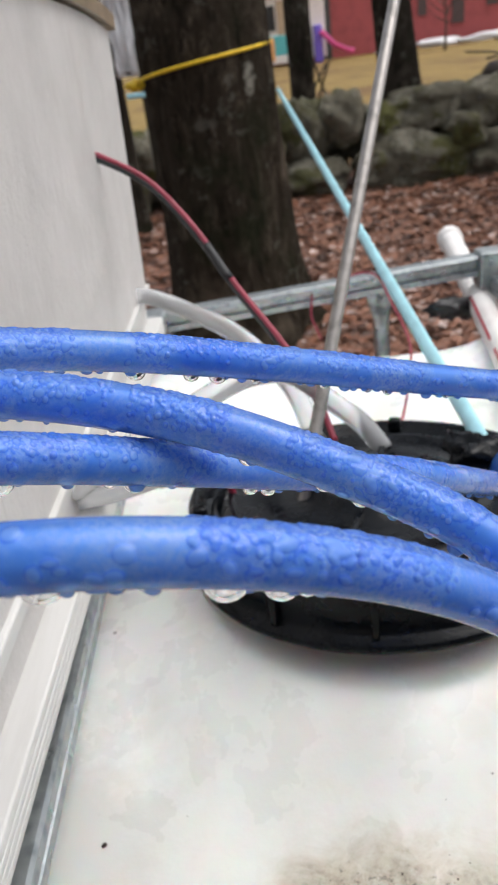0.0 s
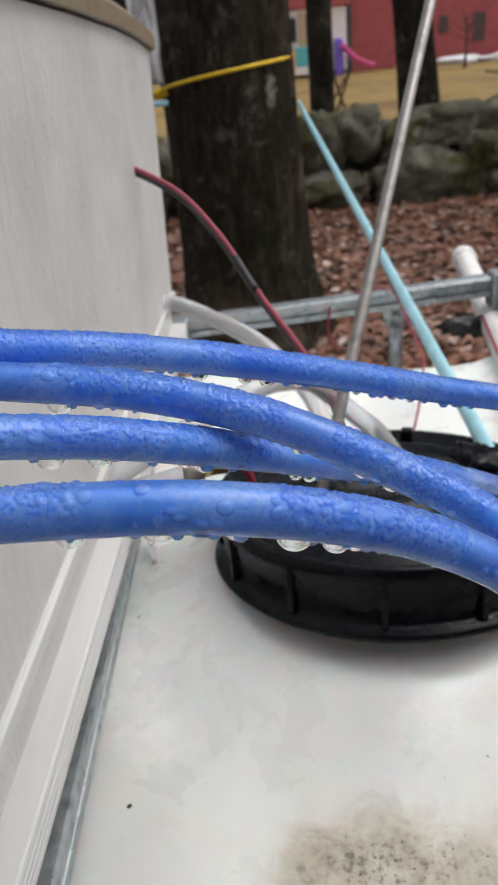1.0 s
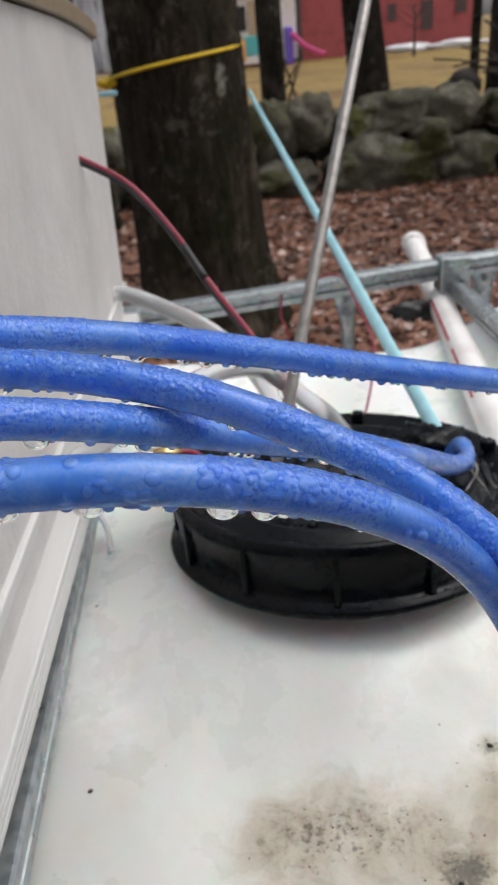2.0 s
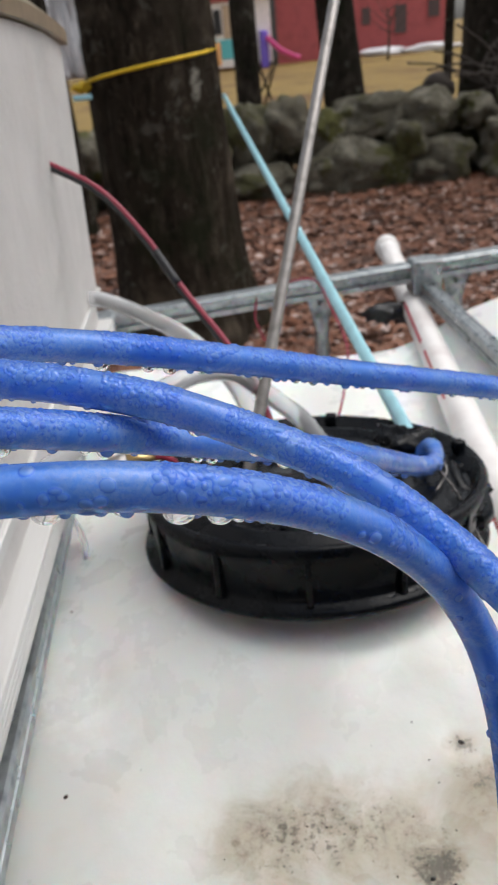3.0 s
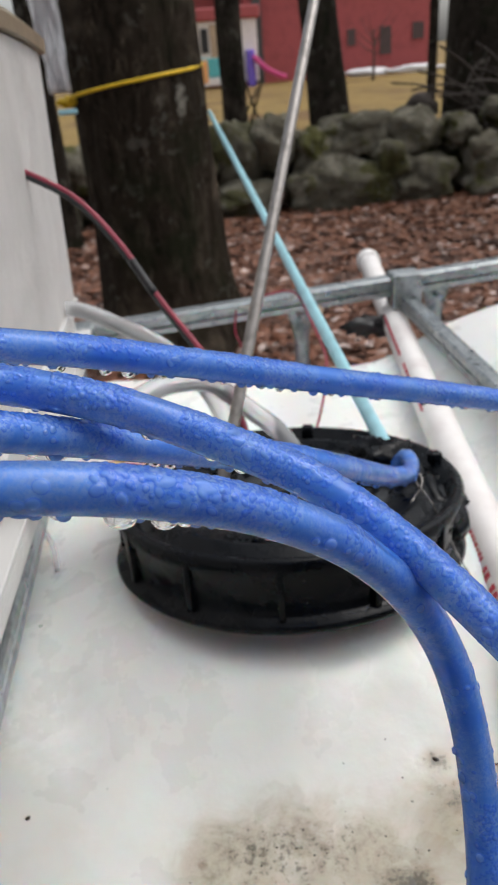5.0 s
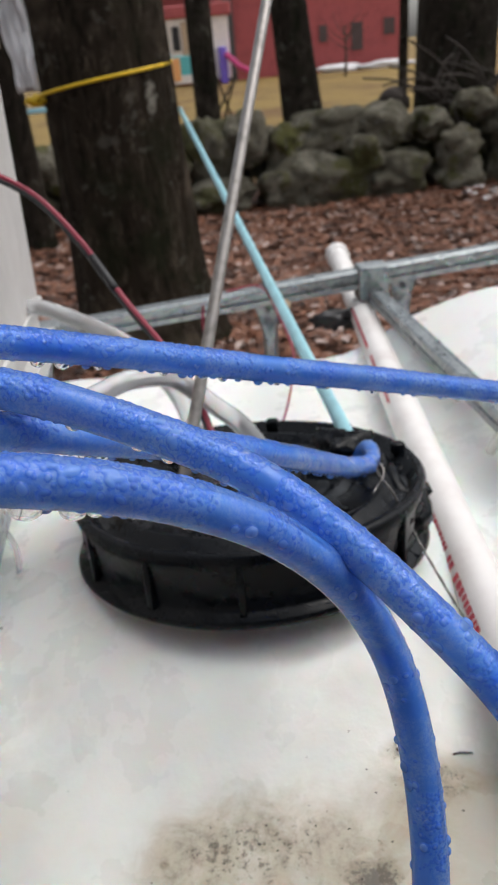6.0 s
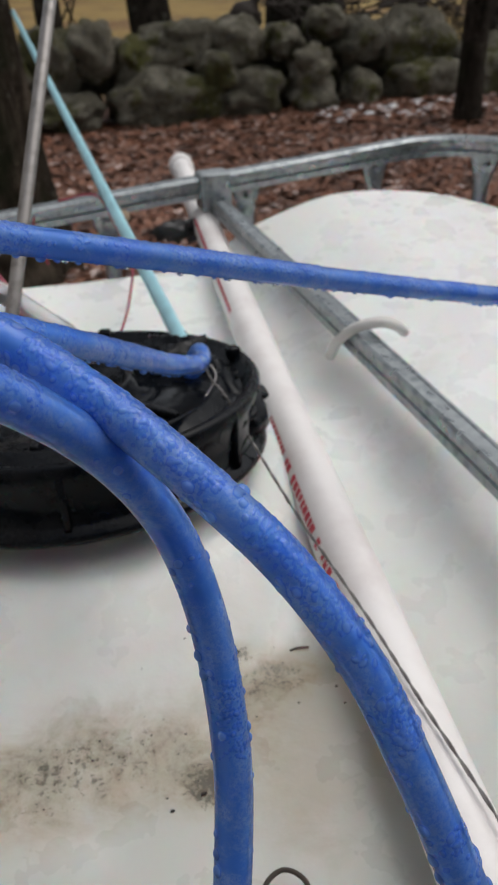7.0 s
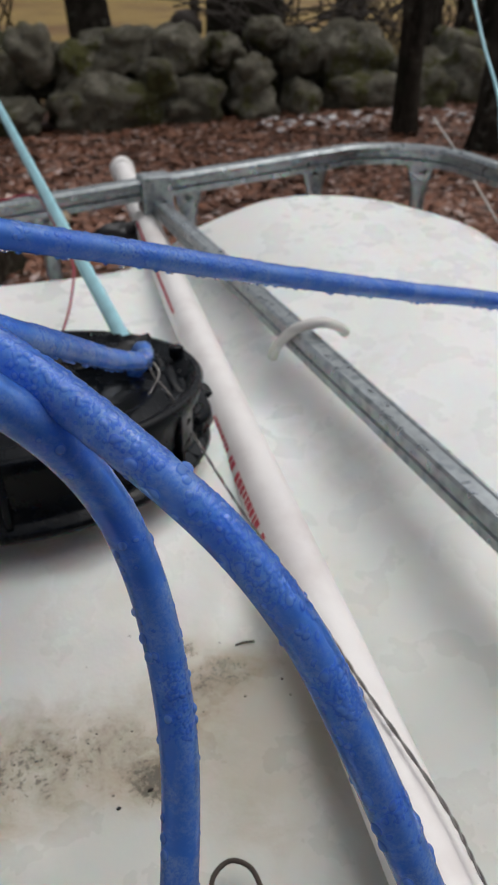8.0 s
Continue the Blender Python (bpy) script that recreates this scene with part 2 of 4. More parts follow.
def m_leaf():
    k = Mat("wet_dead_leaf", (0.120, 0.050, 0.030), 0.45, Specular_IOR_Level=0.3)
    k.per_island((0.34, 0.160, 0.098), 0.85)
    k.tint((0.56, 0.45, 0.41), k.ramp(k.geo.outputs["Random Per Island"], 0.88, 0.92, 0, 0.8))
    k.tint((0.27, 0.105, 0.055), k.ramp(k.geo.outputs["Random Per Island"], 0.30, 0.20, 0, 0.55))
    k.tint((0.016, 0.009, 0.007), k.ramp(k.noise(4.5, 6, 0.7), 0.47, 0.64, 0, 0.8))
    return k.bump(k.noise(60, 3), 0.3, 0.01).m


def m_plain(name, color, rough=0.5, metal=0.0, vary=0.25, scale=60.0, **extra):
    k = Mat(name, color, rough, metal, **extra)
    k.tint(tuple(c * 0.6 for c in color), k.ramp(k.noise(scale, 4, 0.6), 0.42, 0.72, 0, min(1.0, vary * 2)))
    return k.bump(k.noise(scale * 4, 2), 0.1, 0.0008).m


def m_film():
    """White plastic film that passes on the light behind it."""
    k = Mat("crumpled_plastic_film", (0.95, 0.95, 0.96), 0.22)
    k.tint((0.60, 0.60, 0.62), k.ramp(k.noise(22, 4, 0.6), 0.55, 0.68, 0, 0.6))
    back = k.n.new("ShaderNodeBsdfTranslucent")
    k.l.new(k.col, back.inputs["Color"])
    mix = k.n.new("ShaderNodeMixShader")
    mix.inputs[0].default_value = 0.5
    k.l.new(k.b.outputs[0], mix.inputs[1])
    k.l.new(back.outputs[0], mix.inputs[2])
    k.l.new(mix.outputs[0], k.n["Material Output"].inputs["Surface"])
    return k.bump(k.noise(60, 4), 0.4, 0.01).m


TANK, ZINC, PAINT, TRIM = m_tank(), m_zinc(), m_paint(), m_trim()
BLUE, BORE, WATER, LID, PVC = m_blue(), m_bore(), m_water(), m_lid(), m_pipe()
BARK = m_bark("maple_bark", (0.040, 0.031, 0.022), (0.165, 0.132, 0.098))
BARK_FAR = m_bark("far_bark", (0.032, 0.026, 0.020), (0.085, 0.070, 0.055), 0.6)
STONE, GROUND, LEAF = m_stone(), m_ground(), m_leaf()
DEEP = m_plain("deep_blue_ring", (0.06, 0.15, 0.60), 0.2)
RED = m_plain("red_insulation", (0.30, 0.028, 0.058), 0.4)
BLACK = m_plain("black_insulation", (0.02, 0.02, 0.022), 0.4)
RUBBER = m_plain("black_rubber", (0.012, 0.012, 0.014), 0.45)
CLEAR = m_plain("clear_vinyl_hose", (0.80, 0.81, 0.83), 0.16, 0.0, 0.1, 40.0, IOR=1.25, Transmission_Weight=0.70)
MILKY = m_plain("milky_hose", (0.80, 0.79, 0.75), 0.25, 0.0, 0.1, 40.0, Transmission_Weight=0.2)
BRASS = m_plain("brass", (0.60, 0.43, 0.20), 0.28, 1.0)
STEEL = m_plain("steel_rod_metal", (0.30, 0.28, 0.265), 0.42, 0.75, 0.4, 90.0)
WIRE = m_plain("grey_steel_wire", (0.20, 0.19, 0.18), 0.4, 0.8)
BAND = m_plain("pale_blue_band_plastic", (0.36, 0.66, 0.74), 0.4, 0.0, 0.2, 30.0)
YELLOW = m_plain("yellow_rope_fibre", (0.80, 0.54, 0.02), 0.6)
PRINT = m_plain("red_print", (0.55, 0.03, 0.06), 0.5)
PLY = m_plain("wet_plywood", (0.27, 0.225, 0.155), 0.3, 0.0, 0.5, 25.0)
SHEET = m_film()
SNOW = m_plain("old_snow", (0.66, 0.64, 0.65), 0.6, 0.0, 0.1, 8.0)
REDWALL = m_plain("red_siding", (0.40, 0.085, 0.088), 0.7, 0.0, 0.25, 2.0)
GLASS = m_plain("dull_window", (0.085, 0.055, 0.055), 0.3)
DARK = m_plain("dark_opening", (0.02, 0.02, 0.022), 0.4)
ROOF = m_plain("grey_shingle", (0.09, 0.085, 0.085), 0.8, 0.0, 0.3, 6.0)
CREAM = m_plain("cream_siding", (0.82, 0.76, 0.71), 0.6, 0.0, 0.2, 3.0)
BOARD = m_plain("weathered_board", (0.12, 0.10, 0.08), 0.7, 0.0, 0.4, 9.0)
TAN = m_plain("tan_wood", (0.50, 0.37, 0.25), 0.6, 0.0, 0.3, 8.0)
TEAL = m_plain("teal_plastic", (0.12, 0.50, 0.52), 0.5)
ORANGE = m_plain("orange_plastic", (0.85, 0.42, 0.16), 0.5)
PURPLE = m_plain("purple_plastic", (0.20, 0.13, 0.62), 0.5)
PINK = m_plain("pink_plastic", (0.75, 0.09, 0.30), 0.4)
BRUSH = m_plain("bare_twig", (0.05, 0.038, 0.03), 0.8)
SPECK = m_plain("dark_debris", (0.025, 0.022, 0.018), 0.8)

# ---- mesh helpers ----


def obj(name, bm, mat, smooth=True):
    me = bpy.data.meshes.new(name)
    bm.normal_update()
    bm.to_mesh(me)
    bm.free()
    if smooth:
        me.polygons.foreach_set("use_smooth", [True] * len(me.polygons))
    for one in mat if isinstance(mat, (list, tuple)) else [mat]:
        me.materials.append(one)
    return new(name, me)


def part(name, bm, mat, parent, label="", smooth=True):
    ob = obj(name, bm, mat, smooth)
    ob.parent = parent
    if label:
        ob["label"] = label
    return ob


def thing(name, label, category, group="", kind="", at=(0, 0, 0)):
    ob = new(name)
    ob.empty_display_size = 0.05
    return tagged(ob, label, category, group, kind)


def curve_points(ctrl, step=8):
    """A smooth line through the given points."""
    c = [Vector(p) for p in ctrl]
    c = [2 * c[0] - c[1], *c, 2 * c[-1] - c[-2]]
    out = []
    for i in range(1, len(c) - 2):
        a, b, d, e = c[i - 1], c[i], c[i + 1], c[i + 2]
        for k in range(step):
            s = k / step
            out.append(0.5 * (2 * b + (d - a) * s + (2 * a - 5 * b + 4 * d - e) * s * s + (3 * b - a - 3 * d + e) * s ** 3))
    out.append(c[-2])
    return out


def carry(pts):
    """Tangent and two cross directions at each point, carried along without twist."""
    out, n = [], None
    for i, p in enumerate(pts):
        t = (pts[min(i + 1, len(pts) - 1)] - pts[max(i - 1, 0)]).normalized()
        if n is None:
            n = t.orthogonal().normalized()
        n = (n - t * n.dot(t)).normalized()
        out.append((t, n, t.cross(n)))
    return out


def sweep_round(bm, pts, radius, seg=16, caps=True, flat=1.0):
    rings = []
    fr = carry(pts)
    for i, (p, (t, n, b)) in enumerate(zip(pts, fr)):
        r = radius(i / max(1, len(pts) - 1)) if callable(radius) else radius
        rings.append([bm.verts.new(p + n * (r * math.cos(a)) + b * (r * flat * math.sin(a)))
                      for a in (2 * math.pi * k / seg for k in range(seg))])
    for q, w in zip(rings, rings[1:]):
        for k in range(seg):
            bm.faces.new((q[k], q[(k + 1) % seg], w[(k + 1) % seg], w[k]))
    if caps:
        bm.faces.new(rings[0][::-1])
        bm.faces.new(rings[-1])
    return bm


def sweep_profile(bm, pts, profile, closed=False):
    """A profile of (side, up) pairs carried level along a line."""
    rings, n = [], len(pts)
    for i, p in enumerate(pts):
        a = pts[(i - 1) % n] if closed or i else pts[0]
        b = pts[(i + 1) % n] if closed or i < n - 1 else pts[-1]
        t = (b - a).normalized()
        side = Vector((t.y, -t.x, 0)).normalized()
        up = side.cross(t)
        rings.append([bm.verts.new(p + side * u + up * v) for u, v in profile])
    m = len(profile)
    pairs = list(zip(rings, rings[1:])) + ([(rings[-1], rings[0])] if closed else [])
    for q, w in pairs:
        for k in range(m):
            bm.faces.new((q[k], w[k], w[(k + 1) % m], q[(k + 1) % m]))
    if not closed:
        bm.faces.new(rings[0])
        bm.faces.new(rings[-1][::-1])
    bmesh.ops.recalc_face_normals(bm, faces=bm.faces)
    return bm


def box(bm, lo, hi, bevel=0.0):
    r = bmesh.ops.create_cube(bm, size=1.0)
    c = [(a + b) / 2 for a, b in zip(lo, hi)]
    d = [b - a for a, b in zip(lo, hi)]
    for v in r["verts"]:
        v.co = Vector([c[k] + v.co[k] * d[k] for k in range(3)])
    if bevel:
        bmesh.ops.bevel(bm, geom=list({e for v in r["verts"] for e in v.link_edges}), offset=bevel, segments=2, affect="EDGES", profile=0.5)
    return bm


def lathe(bm, profile, seg=64, centre=(0, 0, 0)):
    """Turns (radius, height) pairs round z."""
    rings = []
    for r, h in profile:
        if r < 1e-6:
            rings.append([bm.verts.new((centre[0], centre[1], centre[2] + h))])
        else:
            rings.append([bm.verts.new((centre[0] + r * math.cos(a), centre[1] + r * math.sin(a), centre[2] + h))
                          for a in (2 * math.pi * k / seg for k in range(seg))])
    for q, w in zip(rings, rings[1:]):
        for k in range(seg):
            k2 = (k + 1) % seg
            if len(q) == 1:
                bm.faces.new((q[0], w[k], w[k2]))
            elif len(w) == 1:
                bm.faces.new((q[k], q[k2], w[0]))
            else:
                bm.faces.new((q[k], q[k2], w[k2], w[k]))
    bmesh.ops.recalc_face_normals(bm, faces=bm.faces)
    return bm


def lumpy(bm, centre, size, seed=0.0, amount=0.25, detail=3, freq=1.3, blocky=0.0):
    r = bmesh.ops.create_icosphere(bm, subdivisions=detail, radius=0.5)
    for v in r["verts"]:
        d = v.co.normalized()
        q = d * freq + Vector((seed * 7.1, seed * 3.7, seed * 1.9))
        k = 1 + amount * noise.noise(q) * 1.6 + amount * 0.5 * noise.noise(q * 2.7)
        if blocky:
            k *= (abs(d.x) ** blocky + abs(d.y) ** blocky + abs(d.z) ** blocky) ** (-1 / blocky)
            k *= 1.07 - 0.22 * noise.voronoi(q * 1.3)[0][0] + 0.05 * noise.noise(q * 5) + 0.025 * noise.noise(q * 13)
        v.co = Vector(centre) + Vector((d.x * size[0], d.y * size[1], d.z * size[2])) * 0.5 * k
    return bm

# ---- ground, stone wall, trees, house ----
GROUND_Z = -1.15


def ground_height(x, y):
    h = GROUND_Z + 0.05 * noise.noise(Vector((x * 0.7, y * 0.7, 0))) + 0.02 * noise.noise(Vector((x * 3, y * 3, 2)))
    return h if y < 12 else GROUND_Z + 0.02 * noise.noise(Vector((x * 0.2, y * 0.2, 0)))


def build_ground():
    bm = bmesh.new()
    xs = [-900, -300, -100, -40, -20, -12] + [-8 + 0.25 * k for k in range(81)] + [16, 22, 40, 100, 300, 900]
    ys = [-300, -60, -20, -8, -4] + [-2 + 0.25 * k for k in range(57)] + [14, 18, 24, 32, 45, 70, 120, 300, 1000]
    grid = [[bm.verts.new((x, y, ground_height(x, y))) for x in xs] for y in ys]
    for a, b in zip(grid, grid[1:]):
        for k in range(len(xs) - 1):
            bm.faces.new((a[k], a[k + 1], b[k + 1], b[k]))
    tagged(obj("ground", bm, GROUND), "brown leaf-covered woodland floor running into a yellowed lawn", "ground", kind="structure")


def build_leaves():
    rnd = random.Random(4)
    verts, faces = [], []
    for k in range(38000):
        y = 1.6 + 6.8 * rnd.random() ** 0.8
        x = rnd.uniform(-1.5, 1.2 + 0.75 * y)
        if k >= 28000:
            x, y = rnd.gauss(1.5, 3.2), rnd.gauss(2.5, 2.6)
            if y > 8.3 or (abs(x) < 1.0 and -0.9 < y < 1.05):
                continue
        z = ground_height(x, y) + 0.012 + 0.02 * rnd.random()
        s, a = rnd.uniform(0.014, 0.046), rnd.uniform(0, 6.28)
        tip, fold, tx, ty = rnd.uniform(-0.5, 0.6), rnd.uniform(-0.3, 0.5), rnd.uniform(-0.2, 0.2), rnd.uniform(-0.2, 0.2)
        base = len(verts)
        for u, v, w in ((-1, 0, 0), (-0.35, 0.75, fold), (0.4, 0.62, fold * 0.6), (1, 0.1, tip), (0.5, -0.6, fold), (-0.4, -0.7, fold * 1.3)):
            verts.append((x + s * (u * math.cos(a) - v * math.sin(a)), y + s * (u * math.sin(a) + v * math.cos(a)), z + s * (w * 0.8 + u * tx + v * ty)))
        faces += [(base, base + 1, base + 2, base + 3), (base, base + 3, base + 4, base + 5)]
    me = bpy.data.meshes.new("leaf_litter")
    me.from_pydata(verts, [], faces)
    me.materials.append(LEAF)
    tagged(new("leaf_litter", me), "wet red-brown fallen leaves lying on the woodland floor", "leaves", kind="stuff")


def build_wall():
    wall = thing("stone_wall", "low dry-laid field stone wall, dark and mossy, at the edge of the lawn", "wall", kind="structure")
    rocks = [(1.18, -0.46, 0.57, 0.57), (1.94, -0.93, 1.25, 0.62), (2.05, -0.47, 0.86, 0.52), (2.66, -0.49, 0.70, 0.54),
             (3.16, -0.49, 0.47, 0.36), (2.67, -0.96, 0.88, 0.58), (3.40, -0.74, 0.55, 0.44), (3.43, -1.05, 0.60, 0.54),
             (3.98, -1.05, 0.52, 0.56), (4.03, -0.56, 0.62, 0.60), (4.65, -0.58, 1.10, 0.68), (4.74, -1.00, 1.05, 0.56),
             (3.66, -0.36, 0.48, 0.36), (5.61, -1.02, 0.75, 0.61), (6.27, -0.95, 0.90, 0.86), (0.75, -0.55, 0.55, 0.70),
             (0.80, -0.97, 0.80, 0.40), (-0.92, -0.57, 0.45, 0.57), (-1.14, -0.90, 0.60, 0.55), (-0.35, -0.80, 0.70, 0.70), (-0.45, -0.35, 0.60, 0.45), (-1.35, -0.45, 0.70, 0.6)]
    rocks += [(1.57, -0.60, 0.52, 0.50), (1.50, -0.95, 0.60, 0.50), (0.30, -0.62, 0.60, 0.55), (2.36, -0.70, 0.50, 0.40)]
    rnd = random.Random(11)
    for k, (x, z, w, h) in enumerate(rocks):
        part("stone", lumpy(bmesh.new(), (x, 8.25 + (0.12 if z > -0.7 else -0.08), z), (w * 0.90, rnd.uniform(0.50, 0.70), h * 0.92), k * 1.3, 0.20, 4, 1.5, 2.6), STONE, wall)
    for k in range(26):
        x = -3.2 + k * 0.42
        z = rnd.choice((-0.95, -0.68))
        part("stone", lumpy(bmesh.new(), (x, 8.75 + rnd.uniform(-0.1, 0.1), z), (rnd.uniform(0.5, 0.8), 0.6, rnd.uniform(0.45, 0.6)), 40 + k, 0.25, 3, 1.5, 2.6), STONE, wall)
    for k in range(9):
        x, w = 6.9 + k * 0.75, rnd.uniform(0.6, 1.0)
        part("stone", lumpy(bmesh.new(), (x, 8.0 - 0.05 * k, -0.85), (w, 0.8, rnd.uniform(0.6, 0.9)), 80 + k, 0.25, 3, 1.5, 2.6), STONE, wall)


def build_tree(label, base, top, r0, r1, flare=1.35, mat=None, seg=40, seed=1, limbs=3):
    tree = thing("tree", label, "tree", group="trees round the yard")
    bm = bmesh.new()
    base, top = Vector(base), Vector(top)
    n = 46
    rings = []
    for i in range(n + 1):
        s = i / n
        p = base.lerp(top, s)
        h = (p.z - base.z)
        r = r0 + (r1 - r0) * s + r0 * (flare - 1) * math.exp(-h / 0.35)
        ring = []
        for k in range(seg):
            a = 2 * math.pi * k / seg
            q = Vector((math.cos(a) * 3.0, math.sin(a) * 3.0, p.z * 0.8 + seed))
            rr = r * (1 + 0.07 * noise.noise(q) + 0.045 * noise.noise(q * 3.1) + 0.18 * math.exp(-h / 0.3) * math.sin(a * 5 + seed))
            ring.append(bm.verts.new((p.x + rr * math.cos(a), p.y + rr * math.sin(a), p.z)))
        rings.append(ring)
    for q, w in zip(rings, rings[1:]):
        for k in range(seg):
            bm.faces.new((q[k], q[(k + 1) % seg], w[(k + 1) % seg], w[k]))
    part("trunk", bm, mat or BARK_FAR, tree)
    rnd = random.Random(seed * 31)
    for k in range(limbs):
        s = 0.55 + 0.4 * k / max(1, limbs)
        p = base.lerp(top, s)
        a = rnd.uniform(0, 6.28)
        d = Vector((math.cos(a), math.sin(a), 0.9))
        ln = rnd.uniform(1.2, 2.4)
        pts = curve_points([p, p + d * ln * 0.4, p + d * ln * 0.75 + Vector((0, 0, 0.2)), p + d * ln + Vector((0, 0, 0.6))], 5)
        part("limb", sweep_round(bmesh.new(), pts, lambda u: r1 * 0.45 * (1 - 0.85 * u) + 0.004, 8), mat or BARK_FAR, tree)
    return tree


def build_trees():
    build_tree("thick old maple trunk with rough dark bark, roped in yellow", (-0.032, 4.25, GROUND_Z - 0.1), (-0.205, 4.25, 6.5), 0.345, 0.270, 1.42, BARK, 72, 1, 3)
    build_tree("slim dark tree trunk standing behind the stone wall", (1.0, 10.6, GROUND_Z - 0.1), (0.97, 10.6, 7.0), 0.165, 0.12, 1.2, BARK_FAR, 20, 2)
    build_tree("leaning grey-brown tree trunk behind the stone wall", (2.25, 10.2, GROUND_Z - 0.1), (1.50, 10.2, 6.5), 0.26, 0.14, 1.35, BARK_FAR, 28, 3)
    build_tree("very thick double tree trunk standing behind the stone wall", (4.0, 9.8, GROUND_Z - 0.1), (4.12, 9.9, 7.0), 0.50, 0.36, 1.2, BARK_FAR, 40, 4)
    build_tree("dark thin tree trunk on the leaves before the wall", (4.50, 6.8, GROUND_Z - 0.1), (4.5, 6.8, 6.0), 0.12, 0.09, 1.2, BARK_FAR, 24, 5)
    build_tree("dark tree trunk with ridged bark standing on the leaves", (4.84, 5.7, GROUND_Z - 0.1), (5.14, 5.7, 6.0), 0.27, 0.20, 1.3, BARK_FAR, 32, 6)
    build_tree("bare far tree trunk at the edge of the lawn", (6.6, 12.0, GROUND_Z - 0.1), (6.5, 12.0, 7.0), 0.16, 0.09, 1.2, BARK_FAR, 18, 7)
    build_tree("thin bare sapling trunk beside the big maple", (-0.62, 7.0, GROUND_Z - 0.1), (-0.72, 7.0, 6.0), 0.06, 0.035, 1.2, BARK_FAR, 14, 8)
    build_tree("dark tree trunk beside the old maple", (-0.98, 7.4, GROUND_Z - 0.1), (-1.02, 7.4, 6.0), 0.11, 0.08, 1.3, BARK_FAR, 24, 10)
    build_tree("slim bare tree trunk behind the stone wall", (3.91, 11.5, GROUND_Z - 0.1), (4.01, 11.5, 6.5), 0.07, 0.04, 1.2, BARK_FAR, 14, 9)
    for k, (x, y, r) in enumerate(((7.4, 9.3, 0.2), (8.3, 10.5, 0.24), (6.0, 8.9, 0.09), (5.5, 9.6, 0.07), (9.6, 9.0, 0.2),
                                   (6.55, 9.7, 0.17), (7.0, 10.5, 0.15), (7.35, 10.0, 0.09), (6.35, 11.6, 0.12), (7.9, 11.6, 0.2), (8.6, 9.9, 0.13))):
        build_tree("dark bare tree trunk in the woods beside the yard", (x, y, GROUND_Z - 0.1), (x + 0.1, y, 6.5), r, r * 0.6, 1.2, BARK_FAR, 18, 12 + k)
    # one small bare tree on the lawn
    t = thing("lawn_tree", "small bare young tree on the yellowed lawn", "tree")
    p = Vector((10.6, 40.0, GROUND_Z))
    part("trunk", sweep_round(bmesh.new(), curve_points([p, p + Vector((0.05, 0, 1)), p + Vector((0, 0, 2.2))]), lambda u: 0.07 * (1 - 0.5 * u), 8), BRUSH, t)
    rnd = random.Random(3)
    for k in range(9):
        q = p + Vector((0, 0, 1.1 + 0.12 * k))
        d = Vector((math.cos(k * 2.4), math.sin(k * 2.4), 0.6))
        part("branch", sweep_round(bmesh.new(), curve_points([q, q + d * 0.6, q + d * 1.2 + Vector((0, 0, 0.3))], 4), lambda u: 0.03 * (1 - 0.8 * u), 6), BRUSH, t)


def build_brush():
    rnd = random.Random(8)
    bm = bmesh.new()
    for _ in range(70):
        p = Vector((rnd.uniform(3.4, 5.6), rnd.uniform(8.6, 9.2), rnd.uniform(-0.45, -0.2)))
        d = Vector((rnd.uniform(-1, 1), rnd.uniform(-0.4, 0.4), rnd.uniform(-0.15, 0.5))).normalized() * rnd.uniform(0.4, 1.1)
        sweep_round(bm, curve_points([p, p + d * 0.5 + Vector((0, 0, 0.08)), p + d], 3), 0.012, 5)
    for _ in range(150):
        p = Vector((rnd.uniform(6.2, 8.8), rnd.uniform(9.2, 10.6), rnd.uniform(-1.2, -0.5)))
        d = Vector((rnd.gauss(0, 0.35), rnd.gauss(0, 0.3), rnd.uniform(0.5, 1.0))) * rnd.uniform(0.6, 1.5)
        sweep_round(bm, curve_points([p, p + d * 0.5 + Vector((rnd.uniform(-0.1, 0.1), 0, 0.05)), p + d], 3), 0.010, 5)
    tagged(obj("brush_pile", bm, BRUSH), "tangle of bare branches and scrub on and behind the stone wall", "branches", kind="stuff")
    st = thing("stump", "small dark broken stump behind the stone wall", "stump")
    part("wood", lumpy(bmesh.new(), (3.17, 9.6, -0.36), (0.40, 0.35, 0.36), 6, 0.22, 3, 1.6), BRUSH, st)


def build_snow():
    rnd = random.Random(5)
    for _ in range(60):
        x, w = rnd.uniform(3.3, 5.6), rnd.uniform(0.03, 0.14)
        y = 8.27 - 0.145 * x + rnd.gauss(-0.05, 0.22)
        s = obj("snow_patch", lumpy(bmesh.new(), (x, y, ground_height(x, y) + 0.02), (w, w * 0.6, 0.035), x, 0.5, 2, 2.6), SNOW)
        tagged(s, "thin remnant of old snow on the leaves", "snow", group="snow remnants")
    for x, w in ((9.6, 2.2), (12.2, 2.6), (15.0, 3.5)):
        s = obj("snow_patch", lumpy(bmesh.new(), (x, 47.2, -1.0), (w, 1.0, 0.55), x, 0.3, 3, 1.6), SNOW)
        tagged(s, "bank of old snow along the foot of the red house", "snow", group="snow remnants")


